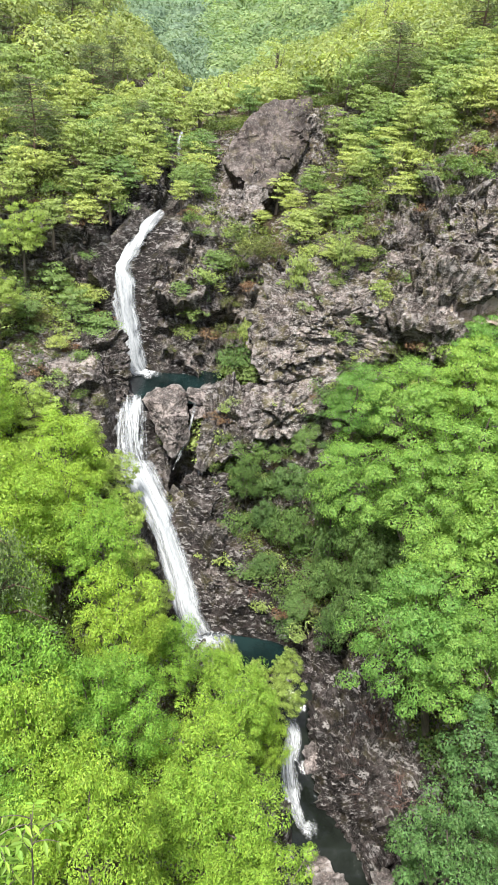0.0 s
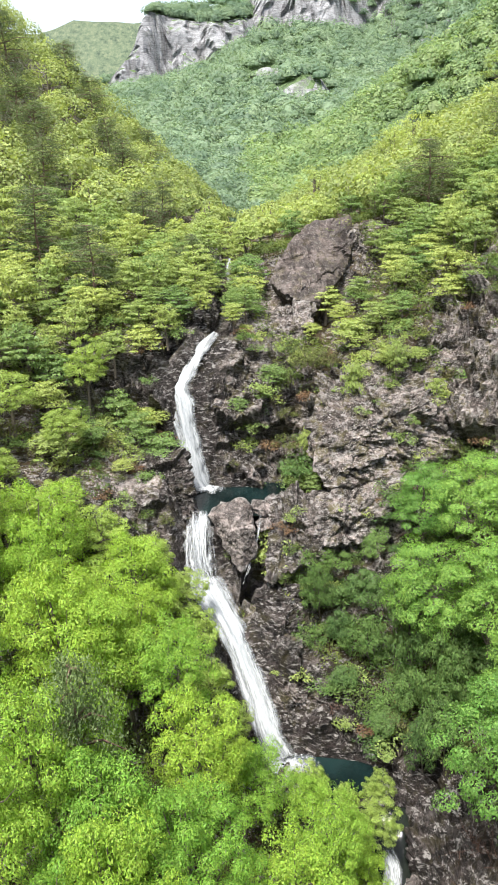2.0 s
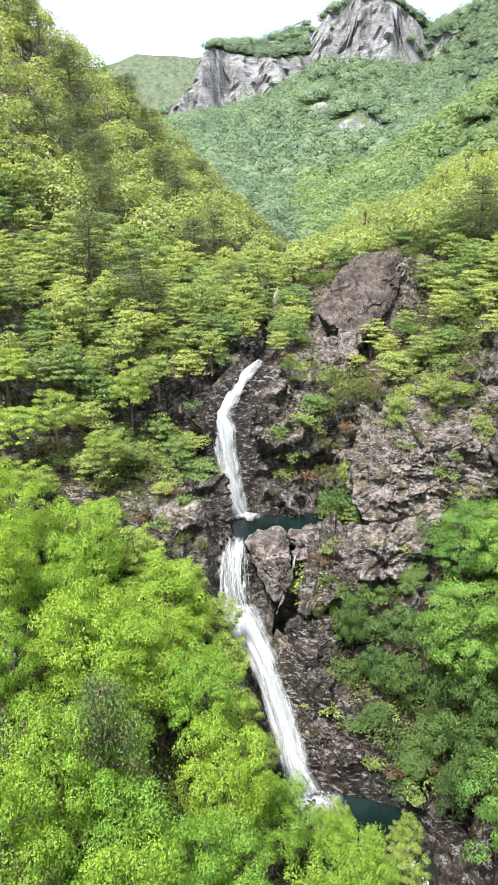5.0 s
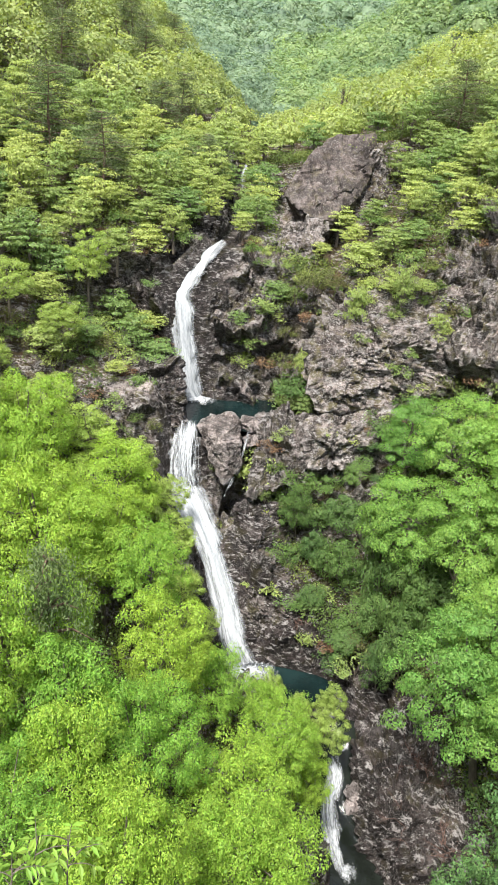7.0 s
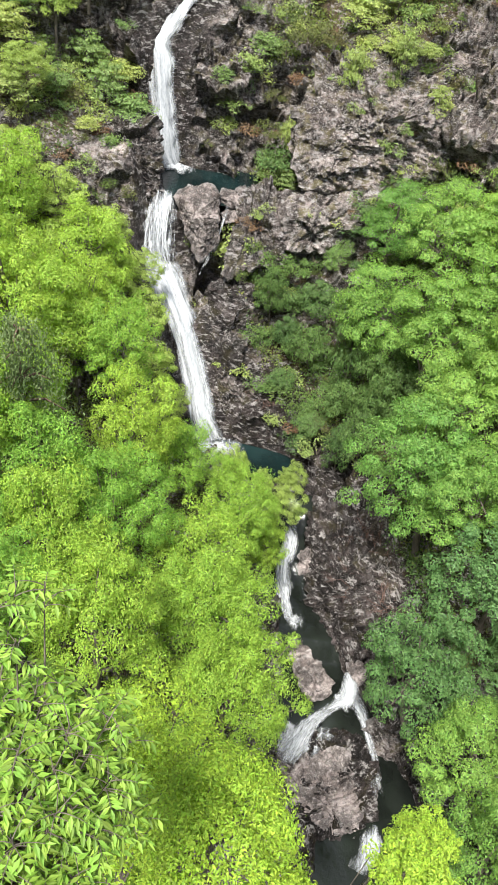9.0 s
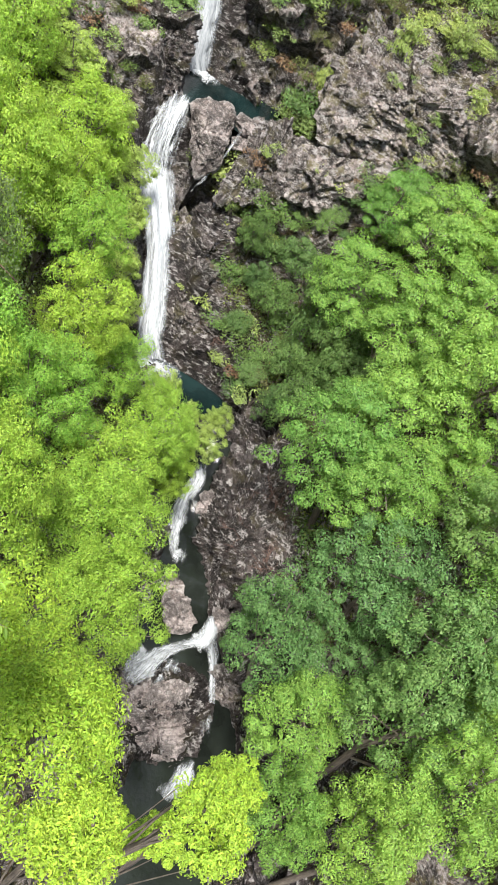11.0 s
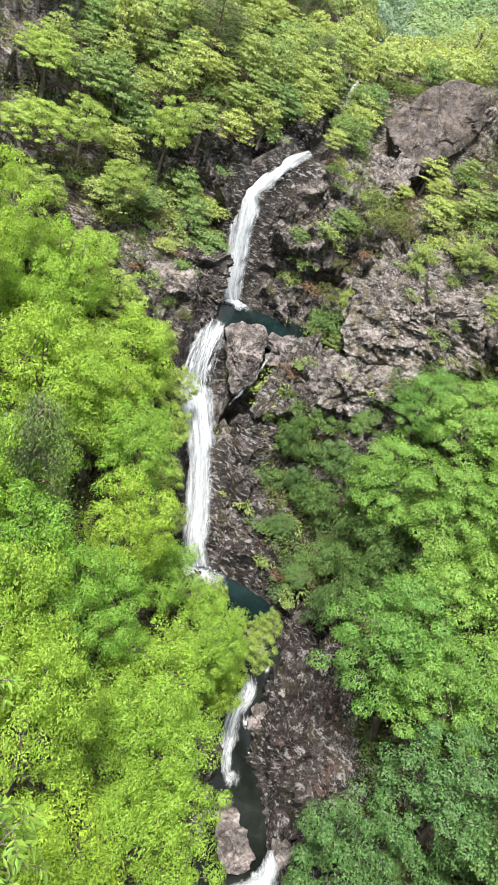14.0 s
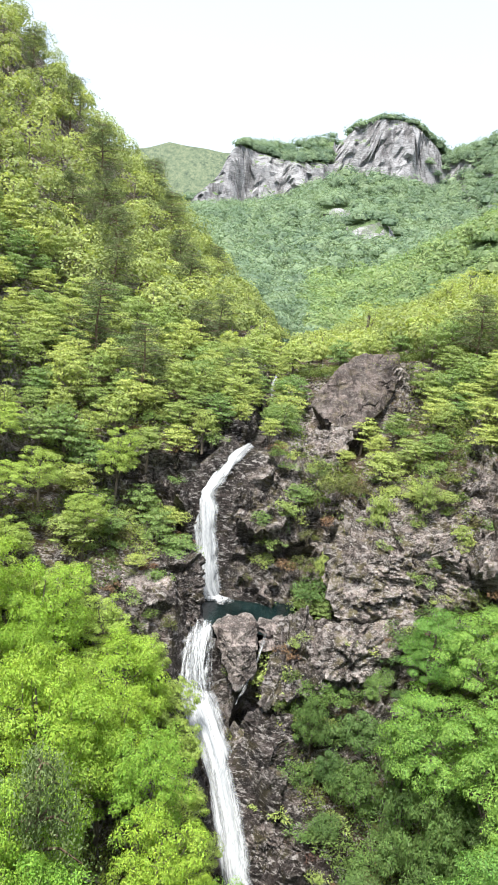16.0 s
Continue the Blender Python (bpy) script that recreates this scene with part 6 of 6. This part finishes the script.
# both rims of the cliffs are overgrown
rimx = np.concatenate([rng.uniform(-96, -4, 150), rng.uniform(4, 165, 260)])
cx = np.concatenate([cx, rimx])
cy = np.concatenate([cy, cliff_line(rimx) + rng.uniform(np.where(rimx > 78, -25, 15), 30)])
spx = np.concatenate([rng.uniform(-4, 130, 900), rng.uniform(-45, 30, 420)])
spy = np.concatenate([rng.uniform(150, 262, 900), rng.uniform(122, 215, 420)])
cx, cy = np.concatenate([cx, spx]), np.concatenate([cy, spy])
bare_ = cliff_share(cx, cy) * ((cx < 64) | (cx > 160) & (cy > 500)) * (cy > 330) > 1.0
keep = (cy > 119) & (np.abs(cx) < cy * 0.40 + 16) & ~bare_
cx, cy = cx[keep], cy[keep]
grown = np.where((np.abs(cy - cliff_line(cx) - 20) < 14) & (cx < 70), 0.8, np.clip(cy / 260, 0.62, 1.15))
spot = np.stack([cx, cy, np.where(cy < 157, height(cx, cy), far_height(cx, cy)) + rng.uniform(-1.2, 1.2, len(cx))], 1)
near_spur = (cy < 300) & (cx > -8 + 0.1 * np.abs(cy - 235))
wood("far_woods", "dense far mountain woods with haze put into their pale green", "woods", spot[~near_spur], 4.9, 200, 1.1, LEAF_FAR, squash=1.0, lift=0.25, core=True, grown=grown[~near_spur])
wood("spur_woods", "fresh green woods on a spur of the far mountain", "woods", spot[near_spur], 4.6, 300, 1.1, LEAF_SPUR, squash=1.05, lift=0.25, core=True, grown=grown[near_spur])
hill = np.array(thick)
wood("flank_woods", "dense light green trees high on both gorge flanks", "woods", np.stack([hill[:, 0], hill[:, 1], hill[:, 2] + 1.5], 1), 2.0, 620, 0.28, FLANK, squash=1.2, lift=0.1, rough=0.4, grown=np.clip(0.45 + np.abs(hill[:, 0] - bed_x(hill[:, 1])) / 22, 0.5, 1.0))
stems = [tube([(x, y, z - 0.5), (x + 0.1, y, z + 1.4), (x, y + 0.1, z + 3.2)], [0.13, 0.10, 0.04], 5) for x, y, z, _ in thick[::2]]
tagged(new("flank_stems", joined("flank_stems", stems, BARK)), "brown stems of the trees high on the flanks", "woods", kind="stuff")

ux = rng.uniform(-32, 32, 16000)
uy = 10 + 58 * rng.uniform(0, 1, 16000)
uz = height(ux, uy)
e = 0.5
us = np.hypot(height(ux + e, uy) - height(ux - e, uy), height(ux, uy + e) - height(ux, uy - e)) / (2 * e)
patch = fbm(np.stack([ux * 0.3, uy * 0.3, uz * 0.3], 1), 3, 140)
ub = np.abs(ux - bed_x(uy)) - bed_w(uy)
slab = (ux > 0.3) & (ux < 7.2) & (uy > 48.4) & (uy < 55.5)
ok = ~slab & (np.abs(ux) < uy * 0.5 + 3) & (ub > np.where((uy > 28) & (uy < 46), 3.2, 1.6)) & ~((ux > 2.4) & (ux < 9.5) & (uy > 35.5) & (uy < 42.5)) & (us < np.where(uy > 36, 1.9, 1.6) + patch * 2.0) & ~((ux < -3) & (ux > -11) & (uy > 33) & (uy < 41.5) & (patch < 0.12)) & ((uy > 27) | (ux > bed_x(uy) + 4.5) | (ux < bed_x(uy) - 3.0))
ux, uy, uz = ux[ok][:4800], uy[ok][:4800], uz[ok][:4800]
wood("undergrowth", "low leafy undergrowth that covers the slopes", "undergrowth", np.stack([ux, uy, uz + 0.05], 1), 0.75, 62, 0.125, UNDER, 0.7, rough=0.4)

# bushes on ledges and banks
BUSHES = [bush(300 + k, 0.75, LEAF_SLOPE, "green bush rooted in the rock", n=700, leaf=0.11) for k in range(3)]
SCRUBS = [bush(310 + k, 0.6, SCRUB, "low brownish green scrub on the rock", n=520, leaf=0.10) for k in range(3)]
DRIES = [bush(320 + k, 0.6, DRY, "dry brown brushwood on the slope", n=500, leaf=0.10) for k in range(2)]
spots = []
for _ in range(4000):
    if len(spots) >= 280:
        break
    y = place.uniform(14, 47) if place.random() < 0.35 else place.uniform(35, 47)
    x = place.uniform(-14, 16)
    fb = abs(x - float(bed_x(y))) - float(bed_w(y))
    if fb < 0.9 or (x < bed_x(y) and y < 30) or (x > bed_x(y) and y < 27 and fb < 3.2) or any((a - x) ** 2 + (b - y) ** 2 < 0.45 for a, b in spots):
        continue
    st = slope_at(x, y)
    if st > 4.0:
        continue
    spots.append((x, y))
    c = place.random()
    kinds = BUSHES if c < 0.35 else SCRUBS if c < 0.85 else DRIES
    tagged(stand(place.choice(kinds), x, y, place.uniform(0.6, 1.4), place.uniform(0, 6.28)), group="bushes on the rocks")



# bushes that root in the cracks of the rock faces: place and size
FACE_BUSHES = [(5.7, 41.9, 19.7, 0.90), (6.2, 40.0, 18.5, 0.50), (5.3, 39.6, 18.1, 0.50), (9.1, 43.0, 21.0, 0.80), (10.5, 43.0, 21.2, 0.80), (9.4, 40.6, 18.8, 0.80), (4.0, 43.6, 20.2, 1.10), (2.7, 44.2, 19.9, 1.10), (1.5, 44.3, 19.1, 1.20), (2.4, 43.0, 18.2, 1.10), (0.2, 44.0, 17.7, 1.10), (1.2, 43.2, 17.0, 1.00), (-0.6, 43.6, 17.1, 0.90), (-1.7, 43.0, 16.8, 0.90), (0.1, 42.6, 15.3, 1.20), (-1.4, 42.6, 15.2, 1.00), (1.1, 42.0, 15.6, 1.30), (1.9, 41.0, 14.3, 1.30), (2.3, 40.2, 13.7, 0.90), (7.1, 40.6, 19.3, 0.50), (8.1, 39.4, 17.6, 0.60), (6.9, 38.8, 16.9, 0.40), (11.3, 41.6, 19.3, 0.80), (10.5, 40.0, 17.1, 0.70), (0.8, 36.3, 12.7, 0.80), (1.4, 36.8, 13.2, 0.70), (4.3, 41.0, 18.9, 0.50), (7.8, 42.4, 20.1, 0.70), (4.1, 36.4, 13.7, 0.50), (5.6, 37.0, 14.0, 0.80), (6.8, 37.6, 14.4, 0.90), (1.2, 35.6, 11.8, 0.80), (2.5, 35.0, 11.2, 0.90), (0.7, 34.6, 10.5, 0.60), (-1.1, 45.4, 18.8, 0.90), (-1.8, 46.2, 20.2, 0.80), (-0.1, 47.4, 20.6, 0.90), (9.5, 22.4, 3.4, 1.00), (8.8, 22.7, 3.4, 0.70), (10.2, 21.8, 3.6, 1.10), (10.6, 22.5, 4.6, 1.10), (9.1, 23.1, 4.2, 0.70), (11.0, 21.3, 4.6, 1.20)]
for k, (x, y, z, r) in enumerate(FACE_BUSHES):
    kinds = (BUSHES, SCRUBS, THICKETS, SCRUBS, DRIES)[k % 5] if r > 0.55 else BUSHES
    tagged(stand(place.choice(kinds), x, y, r * 1.1, place.uniform(0, 6.28), z=z - 0.35 * r), group="bushes on the rocks")


def dead_brush(seed, label, spread):
    """Bare fallen branches with their twigs."""
    rng_ = np.random.RandomState(seed)
    tubes = []
    for k in range(9):
        a = rng_.uniform(0, 6.28)
        d = np.array([math.cos(a), math.sin(a), rng_.uniform(0.05, 0.5)])
        p0 = rng_.normal(size=3) * np.array([0.3, 0.3, 0.05]) * spread
        p2 = p0 + d * spread * rng_.uniform(0.6, 1.2)
        p1 = (p0 + p2) / 2 + rng_.normal(size=3) * 0.12 * spread
        tubes.append(tube([p0, p1, p2], [0.016, 0.011, 0.004], 4))
        for j in range(7):
            q0 = p1 + (p2 - p1) * rng_.uniform(0, 0.9)
            q1 = q0 + (d + rng_.normal(size=3) * 0.7) * spread * 0.35
            tubes.append(tube([q0, (q0 + q1) / 2 + rng_.normal(size=3) * 0.03, q1], [0.008, 0.006, 0.003], 4))
    return tagged(new("dead_branch", joined("dead_branch", tubes, TWIG)), label, "branch")


for k, (x, y, s) in enumerate(((8.1, 21.4, 1.1), (8.6, 22.8, 1.2), (7.9, 23.6, 0.8), (9.0, 20.4, 0.9), (7.4, 28.6, 0.8), (2.9, 30.9, 0.7), (7.8, 33.0, 0.9))):
    ob = dead_brush(500 + k, "bare reddish brown dead branches lying on the bank", s)
    ob.matrix_basis = pose(x, y, hgt(x, y) + 0.25)

for group in (*MODELS.values(), THICKETS, BUSHES, SCRUBS, DRIES):
    for ob in group:
        for o in (*ob.children_recursive, ob):
            bpy.data.objects.remove(o)
